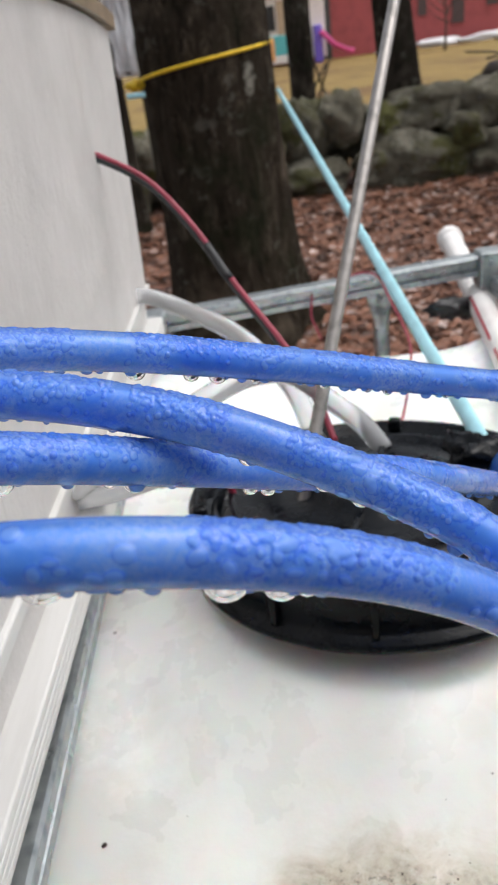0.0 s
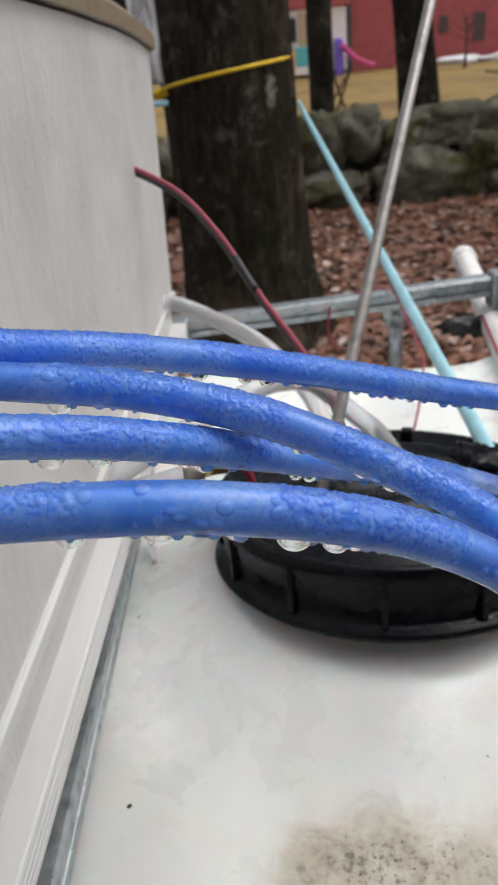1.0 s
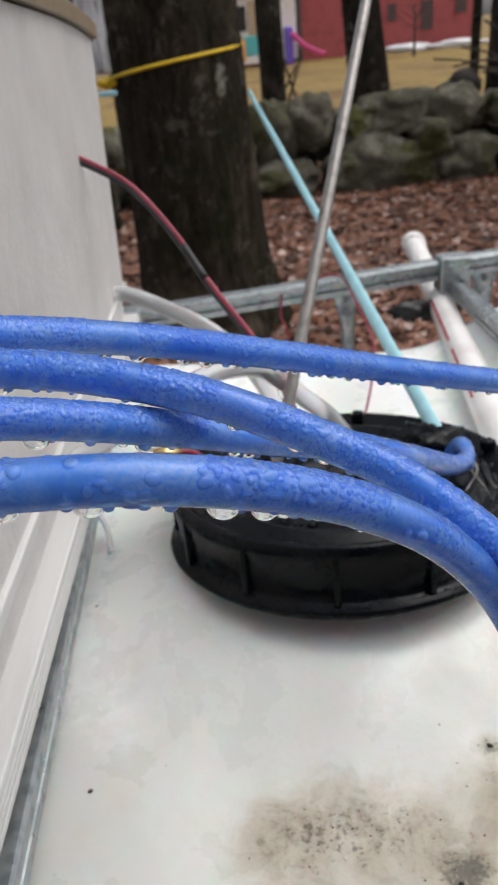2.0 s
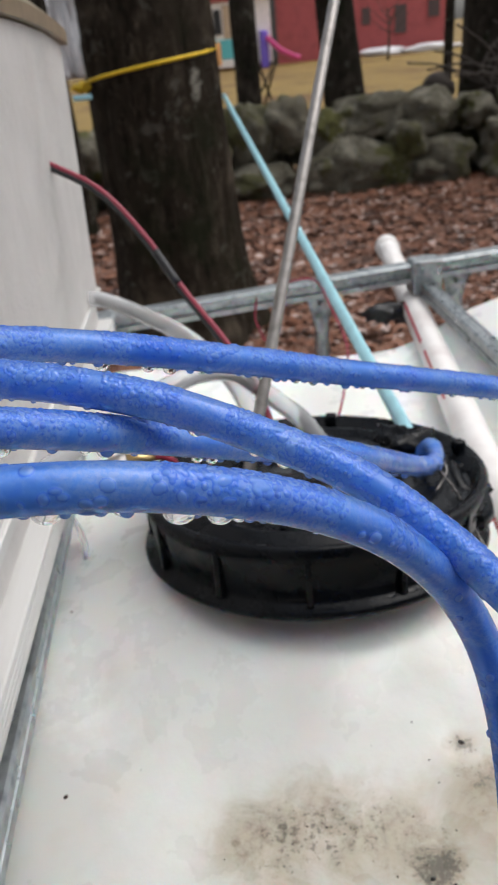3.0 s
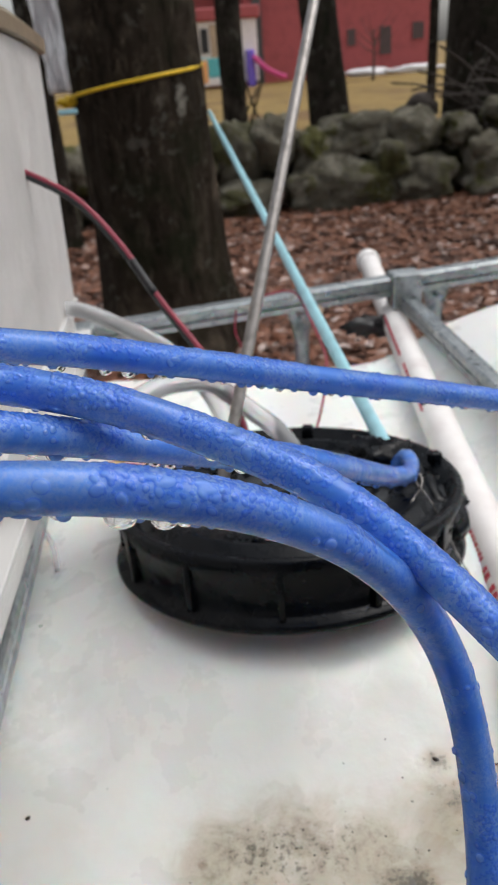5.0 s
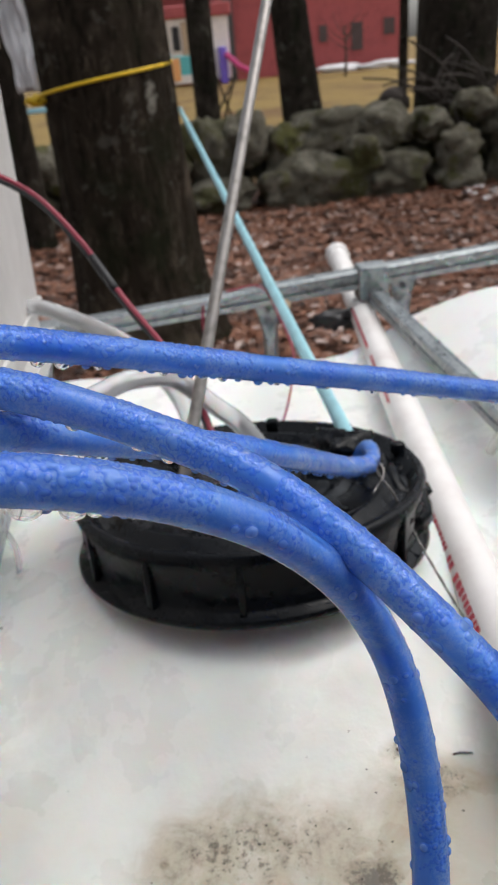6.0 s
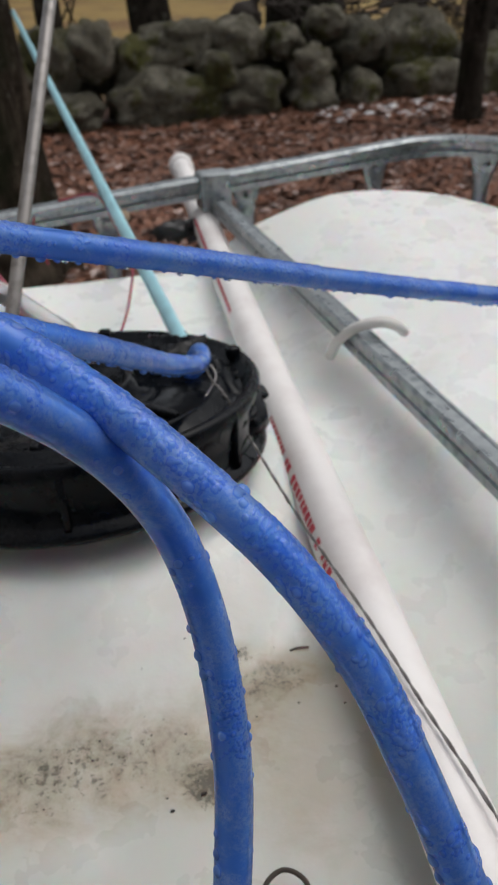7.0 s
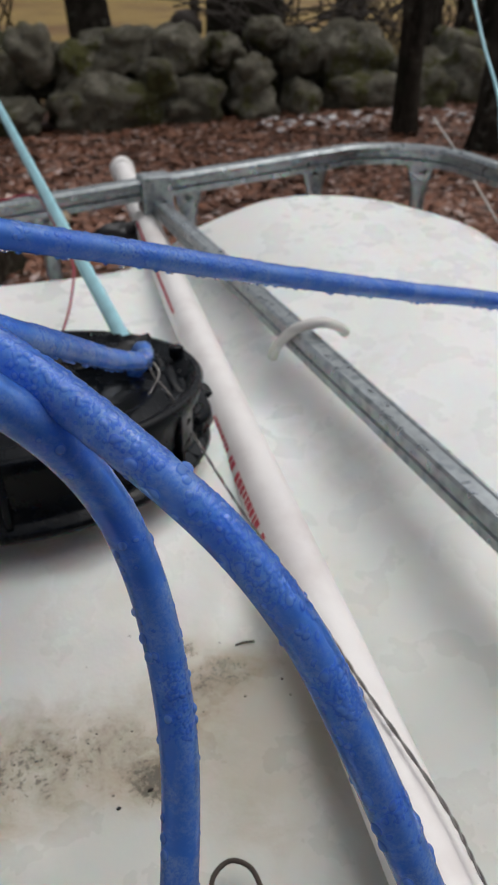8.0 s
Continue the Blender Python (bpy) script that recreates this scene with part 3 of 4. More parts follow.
def build_house():
    h = thing("house", "long red-sided house with small dark windows across the lawn", "house")
    part("wall", box(bmesh.new(), (5.5, 50.0, GROUND_Z), (17.2, 58.0, 4.6)), REDWALL, h, smooth=False)
    part("wall", box(bmesh.new(), (1.6, 51.5, GROUND_Z), (5.5, 58.0, 4.6)), REDWALL, h, smooth=False)
    bm = bmesh.new()
    v = [bm.verts.new(p) for p in ((1.2, 49.5, 4.55), (17.6, 49.5, 4.55), (17.6, 54, 7.8), (1.2, 54, 7.8), (1.2, 58.5, 4.55), (17.6, 58.5, 4.55))]
    for f in ((0, 1, 2, 3), (3, 2, 5, 4), (0, 3, 4), (1, 5, 2), (0, 4, 5, 1)):
        bm.faces.new([v[k] for k in f])
    part("roof", bm, ROOF, h, smooth=False)
    for x, z, w, hh in ((14.0, 0.6, 0.7, 1.5), (11.9, 0.9, 0.5, 0.9), (16.0, 1.0, 0.7, 0.9)):
        win = part("window", box(bmesh.new(), (x - w / 2, 49.93, z - hh / 2), (x + w / 2, 50.02, z + hh / 2)), GLASS, h, "small dark window", smooth=False)
        part("frame", box(bmesh.new(), (x - w / 2 - 0.08, 49.96, z - hh / 2 - 0.08), (x + w / 2 + 0.08, 50.015, z + hh / 2 + 0.08)), REDWALL, win, smooth=False)
    part("corner_post", box(bmesh.new(), (6.0, 49.7, GROUND_Z), (6.5, 49.98, 4.5)), ROOF, h, "grey downpipe boxing", smooth=False)
    p = thing("playhouse", "tan wooden playhouse with a window and bright plastic panels", "playhouse")
    part("tower", box(bmesh.new(), (2.4, 47.4, -0.9), (5.9, 49.0, 2.3), 0.05), CREAM, p, "cream wooden wall", smooth=False)
    part("roof", box(bmesh.new(), (2.2, 47.2, 2.25), (6.1, 49.2, 2.9), 0.1), REDWALL, p, smooth=False)
    part("window", box(bmesh.new(), (2.72, 47.3, 0.7), (3.12, 47.39, 1.9)), DARK, p, "dark window opening", smooth=False)
    part("panel", box(bmesh.new(), (3.25, 47.3, 0.45), (3.75, 47.39, 2.1), 0.02), TAN, p, "tan wooden door", smooth=False)
    part("panel", box(bmesh.new(), (2.5, 47.25, -0.55), (4.5, 47.37, 0.42), 0.05), TEAL, p, "teal plastic panel", smooth=False)
    part("panel", box(bmesh.new(), (2.42, 47.10, -0.85), (2.98, 47.22, 0.35), 0.08), ORANGE, p, "orange plastic panel", smooth=False)
    part("panel", box(bmesh.new(), (4.0, 47.10, -0.5), (4.6, 47.22, 0.5), 0.05), PURPLE, p, "purple plastic panel", smooth=False)
    part("sill", box(bmesh.new(), (2.4, 47.15, -0.98), (4.8, 47.38, -0.58), 0.03), CREAM, p, "cream sill board", smooth=False)
    s = thing("slide", "pink plastic slide on a purple tower beside the playhouse", "slide")
    part("tower", box(bmesh.new(), (5.2, 46.6, GROUND_Z), (5.6, 47.4, 0.7), 0.08), PURPLE, s, "purple plastic post", smooth=False)
    part("chute", sweep_profile(bmesh.new(), [Vector((5.5, 46.6, 0.35)), Vector((6.2, 46.6, -0.35)), Vector((7.0, 46.6, -0.75)), Vector((7.3, 46.6, -0.8))],
                                [(-0.35, 0.15), (-0.3, 0.15), (-0.25, 0), (0.25, 0), (0.3, 0.15), (0.35, 0.15), (0.3, -0.1), (-0.3, -0.1)]), PINK, s)
    w = thing("swing_frame", "rusty wooden A-frame standing on the lawn", "play frame")
    for a, b in (((2.45, 20, GROUND_Z), (2.05, 20, 0.1)), ((2.2, 20, GROUND_Z), (2.6, 20, -0.1)), ((2.0, 20.4, GROUND_Z), (2.5, 20.4, -0.35))):
        part("leg", sweep_round(bmesh.new(), [Vector(a), Vector(a).lerp(Vector(b), 0.5), Vector(b)], 0.028, 8), BARK_FAR, w)


def build_shade_wall():
    """An unseen board wall, added behind the camera to shade the tank's near end."""
    wall = thing("added_shade_wall", "plain dark weathered board wall, out of view, added to shade the tank", "wall", kind="structure")
    for k in range(22):
        x = -2.2 + 0.2 * k
        part("board", box(bmesh.new(), (x, -0.80 - 0.004 * (k % 3), GROUND_Z - 0.1), (x + 0.196, -0.775, 1.75), 0.003), BOARD, wall, smooth=False)


# ---- tank and cage ----
LX, LY = 0.088, 0.452


def tank_top(x, y):
    """Height of the moulded tank top."""
    z = 0.004 - 0.07 * max(0.0, min(0.12, x - 0.0)) + 0.06 * max(0.0, min(0.1, -x))
    shelf = max(0.0, min(1.0, (x - 0.245) / 0.110)) * max(0.0, min(1.0, (y - 0.20) / 0.20))
    z += 0.030 * shelf * shelf * (3 - 2 * shelf)
    dome = max(0.0, min(1.0, (x - 0.285) / 0.165)) * max(0.0, min(1.0, (y - 0.25) / 0.45))
    z += 0.036 * dome * dome * (3 - 2 * dome)
    back = max(0.0, min(1.0, (y - 0.55) / 0.25))
    z += 0.018 * back
    r = math.hypot(x - LX, y - LY)
    rise = max(0.0, min(1.0, (0.215 - r) / 0.10))
    z += 0.040 * rise * rise * (3 - 2 * rise)
    z += 0.003 * noise.noise(Vector((x * 9, y * 9, 0))) + 0.0015 * noise.noise(Vector((x * 25, y * 25, 3)))
    return z


def build_tank():
    tank = thing("tank", "white plastic bulk tank with a dirty wet top, caged", "tank")
    bm = bmesh.new()
    cx, cy, hx, hy = 0.12, 0.415, 0.545, 0.475
    seg, p = 160, 5.0
    rings = []
    levels = [k / 40 for k in range(1, 41)]
    mid = bm.verts.new((cx, cy, tank_top(cx, cy)))

    def outline(a):
        c, s = math.cos(a), math.sin(a)
        r = (abs(c) ** p + abs(s) ** p) ** (-1 / p)
        return c * r, s * r

    for s in levels:
        ring = []
        for k in range(seg):
            u, v = outline(2 * math.pi * k / seg)
            x, y = cx + hx * u * s, cy + hy * v * s
            drop = 0.05 * max(0.0, (s - 0.86) / 0.14) ** 2.2
            ring.append(bm.verts.new((x, y, tank_top(x, y) - drop)))
        rings.append(ring)
    for grow, z in ((1.012, -0.09), (1.02, -0.14), (1.02, -0.5), (1.015, -0.95), (0.95, -1.0)):
        ring = []
        for k in range(seg):
            u, v = outline(2 * math.pi * k / seg)
            ring.append(bm.verts.new((cx + hx * u * grow, cy + hy * v * grow, z)))
        rings.append(ring)
    for k in range(seg):
        bm.faces.new((mid, rings[0][k], rings[0][(k + 1) % seg]))
    for q, w in zip(rings, rings[1:]):
        for k in range(seg):
            bm.faces.new((q[k], w[k], w[(k + 1) % seg], q[(k + 1) % seg]))
    bm.faces.new(rings[-1][::-1])
    bmesh.ops.recalc_face_normals(bm, faces=bm.faces)
    part("body", bm, TANK, tank)
    part("neck", lathe(bmesh.new(), [(0.098, -0.03), (0.098, 0.0), (0.098, 0.055), (0.09, 0.05), (0.0, 0.045)], 64, (LX, LY, 0.0)), TANK, tank)
    pallet = thing("pallet", "weathered wooden pallet under the caged tank", "pallet")
    for k in range(7):
        x = -0.42 + k * 0.185
        part("board", box(bmesh.new(), (x, -0.08, -1.03), (x + 0.12, 0.93, -1.005), 0.003), TAN, pallet, smooth=False)
    for y in (-0.06, 0.40, 0.86):
        part("bearer", box(bmesh.new(), (-0.42, y, GROUND_Z - 0.05), (0.81, y + 0.06, -1.031), 0.004), TAN, pallet, smooth=False)
    return tank


def rail_z(x):
    return min(0.090, 0.057 + 0.058 * x)


RAIL = [(-0.011, -0.012), (-0.011, -0.005), (-0.006, -0.003), (-0.006, 0.003), (-0.011, 0.005), (-0.011, 0.010), (-0.008, 0.013),
        (0.008, 0.013), (0.011, 0.010), (0.011, 0.005), (0.006, 0.003), (0.006, -0.003), (0.011, -0.005), (0.011, -0.012)]
BAR = [(-0.0078, -0.0125), (-0.0088, -0.0115), (-0.0088, -0.0050), (-0.0070, -0.0042), (-0.0070, -0.0026), (-0.0088, -0.0018), (-0.0088, 0.0060), (-0.0070, 0.0080),
       (-0.0050, 0.0080), (-0.0040, 0.0070), (0.0040, 0.0070), (0.0050, 0.0080), (0.0070, 0.0080), (0.0088, 0.0060), (0.0088, -0.0018), (0.0070, -0.0026), (0.0070, -0.0042), (0.0088, -0.0050), (0.0088, -0.0115), (0.0078, -0.0125)]


EDGE_BAR = [(-0.0088, -0.0125), (-0.0088, -0.0085), (-0.0012, -0.0085), (-0.0012, 0.0062), (0.0004, 0.0080), (0.0070, 0.0080),
            (0.0088, 0.0060), (0.0088, -0.0018), (0.0070, -0.0026), (0.0070, -0.0042), (0.0088, -0.0050), (0.0088, -0.0125)]


def build_cage():
    cage = thing("cage", "galvanised steel tube cage round the white tank, wet and dull", "cage")
    x0, x1, y0, y1, r = -0.45, 0.722, -0.10, 0.95, 0.12
    pts = []
    for cx, cy, a0 in ((x1 - r, y1 - r, 90), (x0 + r, y1 - r, 180), (x0 + r, y0 + r, 270), (x1 - r, y0 + r, 360)):
        for k in range(13):
            a = radians(a0 - 90 + 90 * k / 12)
            x, y = cx + r * math.cos(a), cy + r * math.sin(a)
            pts.append(Vector((x, y, rail_z(x))))
    dense = []
    for a, b in zip(pts, pts[1:] + pts[:1]):
        n = max(1, int((b - a).length / 0.03))
        dense += [a.lerp(b, k / n) for k in range(n)]
    rail = part("top_rail", sweep_profile(bmesh.new(), dense, RAIL, True), ZINC, cage, smooth=False)
    rail["label"] = "rounded galvanised top rail"

    def post(x, y, turn):
        bm = bmesh.new()
        z = rail_z(x) - 0.010
        rows = ((0.0025, 0.0195, z + 0.004), (0.0025, 0.0190, z - 0.006), (0.0035, 0.0165, z - 0.016), (0.006, 0.0130, z - 0.028), (0.009, 0.0105, z - 0.042), (0.010, 0.0100, z - 0.06), (0.010, 0.010, -1.0))
        rings = []
        for a, b, h in rows:
            ring = []
            for k in range(12):
                t = 2 * math.pi * k / 12
                dent = 0.0045 * math.exp(-((h - z + 0.020) / 0.014) ** 2) * max(0.0, -math.sin(t)) ** 2
                u, v = b * math.cos(t), a * math.sin(t) + dent
                ring.append(bm.verts.new((x + u * math.cos(turn) - v * math.sin(turn), y + u * math.sin(turn) + v * math.cos(turn), h)))
            rings.append(ring)
        for q, w in zip(rings, rings[1:]):
            for k in range(12):
                bm.faces.new((q[k], w[k], w[(k + 1) % 12], q[(k + 1) % 12]))
        bmesh.ops.recalc_face_normals(bm, faces=bm.faces)
        up = part("upright", bm, ZINC, cage)
        part("bolt", lathe(bmesh.new(), [(0.0, 0.004), (0.004, 0.003), (0.005, 0.0), (0.0, -0.001)], 10, (x, y - 0.008, z - 0.014)), ZINC, up)

    for x in (-0.30, -0.12, 0.185, 0.37, 0.555):
        post(x, y1 + 0.002, 0.0)
    post(0.698, 0.910, radians(-45))
    for y in (0.72, 0.5, 0.28, 0.06):
        post(x1 - 0.002, y, radians(90))
    for z in (-0.2, -0.45, -0.7, -0.95):
        ring = [Vector((p.x, p.y, z)) for p in dense]
        part("hoop", sweep_profile(bmesh.new(), ring, [(-0.008, -0.008), (-0.008, 0.008), (0.008, 0.008), (0.008, -0.008)], True), ZINC, cage, smooth=False)
    for x, z, profile in ((0.325, 0.052, BAR), (-0.1085, 0.046, EDGE_BAR)):
        line = [Vector((x, -0.10 + 0.0525 * k, z - 0.004 + 0.0004 * k)) for k in range(21)]
        bar = part("crossbar", sweep_profile(bmesh.new(), line, profile), ZINC, cage, "ribbed galvanised crossbar", smooth=False)
        bm = bmesh.new()
        box(bm, (x - 0.020, y1 - 0.020, rail_z(x) - 0.030), (x + 0.020, y1 + 0.0135, rail_z(x) + 0.0155), 0.003)
        part("bracket", bm, ZINC, bar, "folded steel bracket", smooth=False)


def build_lid(tank):
    """A large threaded lid with a ribbed skirt, lying slightly out of level."""
    prof = [(0.0, 0.010), (0.030, 0.010), (0.034, 0.013), (0.040, 0.013), (0.043, 0.007), (0.090, 0.004), (0.094, 0.008), (0.099, 0.008), (0.103, 0.002),
            (0.112, 0.0), (0.117, 0.010), (0.121, 0.011), (0.1235, 0.008), (0.1205, -0.002), (0.1170, -0.026), (0.119, -0.029), (0.1245, -0.031), (0.1255, -0.034), (0.1235, -0.037), (0.110, -0.037), (0.108, -0.01), (0.0, -0.005)]
    lid = part("lid", lathe(bmesh.new(), prof, 128), LID, tank, "large wet black screw lid with a ribbed skirt")
    for k in range(13):
        a = 2 * math.pi * (k + 0.38) / 13
        bm = box(bmesh.new(), (0.114, -0.0022, -0.030), (0.1222, 0.0022, 0.004), 0.0010)
        bmesh.ops.rotate(bm, verts=bm.verts, cent=(0, 0, 0), matrix=Matrix.Rotation(a, 3, "Z"))
        part("rib", bm, LID, lid)
    for deg in (72, 100, 128, 40, 8, 190):
        a = radians(deg)
        bm = box(bmesh.new(), (0.112, -0.005, 0.004), (0.1215, 0.005, 0.014), 0.002)
        bmesh.ops.rotate(bm, verts=bm.verts, cent=(0, 0, 0), matrix=Matrix.Rotation(a, 3, "Z"))
        part("lug", bm, LID, lid)
    for deg in (20, 75, 130, 250, 305):
        a = radians(deg)
        bm = box(bmesh.new(), (0.045, -0.0025, 0.004), (0.092, 0.0025, 0.0095), 0.001)
        bmesh.ops.rotate(bm, verts=bm.verts, cent=(0, 0, 0), matrix=Matrix.Rotation(a, 3, "Z"))
        part("web", bm, LID, lid)
    lid.matrix_basis = pose(LX, LY, 0.077, -8.5, 1.0, 0)
    flap = thing("plastic_wrap", "crumpled black plastic stuffed round the blue tube at the lid", "plastic")
    part("sheet", lumpy(bmesh.new(), (0.186, 0.450, 0.066), (0.045, 0.060, 0.034), 3, 0.5, 4, 2.2), LID, flap)
    part("sheet", lumpy(bmesh.new(), (0.186, 0.428, 0.055), (0.040, 0.075, 0.055), 12, 0.28, 4, 1.8), LID, flap)
    part("sheet", lumpy(bmesh.new(), (0.165, 0.410, 0.076), (0.055, 0.060, 0.018), 15, 0.3, 4, 2.0), LID, flap)
    part("sheet", lumpy(bmesh.new(), (0.165, 0.480, 0.082), (0.040, 0.040, 0.030), 9, 0.5, 3, 2.4), LID, flap)


# ---- box with the pump on the tank's edge ----
def face_x(y, z):
    return -0.113 + 0.04 * (z - 0.07) + 0.03 * (y - 0.3)


def slab(bm, y0, y1, z0, z1, depth, proud=0.0):
    """A board lying in the leaning face of the box."""
    lo = []
    for back in (0.0, -depth):
        for y, z in ((y0, z0), (y1, z0), (y1, z1), (y0, z1)):
            lo.append(bm.verts.new((face_x(y, z) + proud + back, y, z)))
    for f in ((0, 1, 2, 3), (7, 6, 5, 4), (0, 4, 5, 1), (1, 5, 6, 2), (2, 6, 7, 3), (3, 7, 4, 0)):
        bm.faces.new([lo[k] for k in f])
    bmesh.ops.recalc_face_normals(bm, faces=bm.faces)
    bmesh.ops.bevel(bm, geom=list(bm.edges), offset=0.0015, segments=2, affect="EDGES", profile=0.5)
    return bm


def build_box():
    b = thing("pump_box", "white painted wooden box with streaked sides, standing on the tank", "box")
    tops = ((-0.45, 0.403), (-0.1, 0.402), (0.2, 0.4005), (0.4, 0.3985), (0.53, 0.396), (0.68, 0.391), (0.76, 0.3865), (0.82, 0.381), (0.86, 0.376))
    bm = bmesh.new()
    rows = []
    for y, z in tops:
        rows.append([bm.verts.new((face_x(y, h) - d, y, h)) for d, h in ((0, 0.122), (0, z), (0.02, z), (0.02, 0.122))])
    for q, w in zip(rows, rows[1:]):
        for k in range(4):
            bm.faces.new((q[k], w[k], w[(k + 1) % 4], q[(k + 1) % 4]))
    bm.faces.new(rows[0])
    bm.faces.new(rows[-1])
    bmesh.ops.recalc_face_normals(bm, faces=bm.faces)
    part("side_panel", bm, PAINT, b, smooth=False)
    part("lower_panel", slab(bmesh.new(), -0.45, 0.857, 0.062, 0.120, 0.02, -0.003), PAINT, b, smooth=False)
    part("batten", slab(bmesh.new(), -0.45, 0.862, 0.116, 0.126, 0.012, 0.004), TRIM, b, "narrow white joint strip", smooth=False)
    trim = part("trim_board", slab(bmesh.new(), -0.45, 0.864, 0.064, 0.086, 0.02, 0.0135), TRIM, b, "grooved white trim board", smooth=False)
    for k in range(3):
        part("bead", slab(bmesh.new(), -0.45, 0.864, 0.068 + 0.005 * k, 0.0705 + 0.005 * k, 0.004, 0.0142), TRIM, trim, smooth=False)
    part("back_panel", box(bmesh.new(), (-0.62, 0.845, 0.066), (-0.112, 0.858, 0.360), 0.002), PAINT, b, smooth=False)
    part("far_panel", box(bmesh.new(), (-0.64, -0.45, 0.066), (-0.621, 0.84, 0.360), 0.002), PAINT, b, smooth=False)
    part("end_panel", box(bmesh.new(), (-0.62, -0.45, 0.066), (-0.15, -0.43, 0.400), 0.002), PAINT, b, smooth=False)
    part("floor_board", box(bmesh.new(), (-0.62, -0.45, 0.060), (-0.135, 0.82, 0.0655), 0.002), PAINT, b, smooth=False)
    bm = bmesh.new()
    rows = []
    for y, z in tops + ((0.868, 0.374),):
        x = face_x(y, z) + 0.006
        rows.append([bm.verts.new(p) for p in ((x, y, z + 0.002), (x + 0.001, y, z + 0.014), (x - 0.010, y, z + 0.024), (-0.66, y, z + 0.026), (-0.66, y, z + 0.002))])
    for q, w in zip(rows, rows[1:]):
        for k in range(5):
            bm.faces.new((q[k], w[k], w[(k + 1) % 5], q[(k + 1) % 5]))
    bm.faces.new(rows[0])
    bm.faces.new(rows[-1])
    bmesh.ops.recalc_face_normals(bm, faces=bm.faces)
    part("cover", bm, PLY, b, "wet tan plywood cover", smooth=False)
    for (y, z) in ((0.185, 0.303), (0.12, 0.292), (0.20, 0.290), (0.16, 0.296)):
        g = lathe(bmesh.new(), [(0.0055, 0.0), (0.0055, 0.003), (0.0075, 0.003), (0.0085, 0.0015), (0.0085, 0.0)], 24)
        bmesh.ops.rotate(g, verts=g.verts, cent=(0, 0, 0), matrix=Matrix.Rotation(radians(83), 3, "Y"))
        bmesh.ops.translate(g, verts=g.verts, vec=(face_x(y, z) + 0.0005, y, z))
        part("grommet", g, RUBBER, b, "dark rubber grommet")


# ---- blue tubes with water on them ----
TUBE_R = 0.0054
T1 = [(-0.092, 0.1120, 0.2960), (-0.0413, 0.1177, 0.2927), (-0.0018, 0.1223, 0.2878), (0.0301, 0.1283, 0.2769), (0.0541, 0.1356, 0.2612), (0.0714, 0.1430, 0.2427),
      (0.0846, 0.1476, 0.2227), (0.0938, 0.1476, 0.2021), (0.0986, 0.1423, 0.1810), (0.0998, 0.1329, 0.1595), (0.0982, 0.1214, 0.1375), (0.0932, 0.1089, 0.1147),
      (0.0861, 0.0953, 0.0915), (0.0767, 0.0809, 0.0680), (0.062, 0.058, 0.040), (0.035, 0.020, 0.018), (-0.01, -0.05, 0.012)]
T2 = [(-0.092, 0.1855, 0.2975), (-0.0607, 0.1848, 0.2934), (-0.0244, 0.1841, 0.2874), (0.0087, 0.1804, 0.2783), (0.0375, 0.1735, 0.2664), (0.0626, 0.1633, 0.2546),
      (0.0822, 0.1490, 0.2410), (0.0989, 0.1331, 0.2262), (0.1138, 0.1176, 0.2099), (0.1251, 0.1030, 0.1905), (0.1326, 0.0892, 0.1678), (0.1395, 0.0756, 0.1427),
      (0.1463, 0.0622, 0.1157), (0.153, 0.047, 0.085), (0.160, 0.028, 0.050), (0.165, 0.0, 0.02), (0.168, -0.06, 0.008)]
T3 = [(-0.092, 0.1362, 0.3050), (-0.0687, 0.1471, 0.2965), (-0.0311, 0.1648, 0.2837), (0.0028, 0.1846, 0.2663), (0.0337, 0.2076, 0.2465), (0.0621, 0.2345, 0.2260),
      (0.0876, 0.2637, 0.2026), (0.1106, 0.2956, 0.1781), (0.1309, 0.3307, 0.1535), (0.1490, 0.3650, 0.1330), (0.1605, 0.3930, 0.1180), (0.1670, 0.4110, 0.1115),
      (0.1700, 0.4250, 0.1085), (0.1700, 0.4360, 0.1045), (0.1685, 0.4440, 0.0950), (0.1670, 0.4480, 0.0800), (0.1660, 0.4500, 0.0600)]
T4 = [(-0.0980, 0.1700, 0.3125), (-0.0723, 0.1852, 0.3037), (-0.0236, 0.2152, 0.2865), (0.0261, 0.2422, 0.2653), (0.0772, 0.2670, 0.2428), (0.1302, 0.2895, 0.2213),
      (0.1847, 0.3091, 0.1999), (0.2406, 0.3261, 0.1796), (0.2977, 0.3403, 0.1605), (0.3558, 0.3519, 0.1428), (0.4148, 0.3607, 0.1265), (0.52, 0.372, 0.108), (0.64, 0.378, 0.106), (0.74, 0.38, 0.108)]


def even(pts, step):
    """The same line with points at even steps, as an array."""
    p = np.array([tuple(v) for v in pts])
    run = np.r_[0, np.cumsum(np.linalg.norm(np.diff(p, axis=0), axis=1))]
    at = np.linspace(0, run[-1], int(run[-1] / step))
    return np.stack([np.interp(at, run, p[:, k]) for k in range(3)], 1), run[-1]


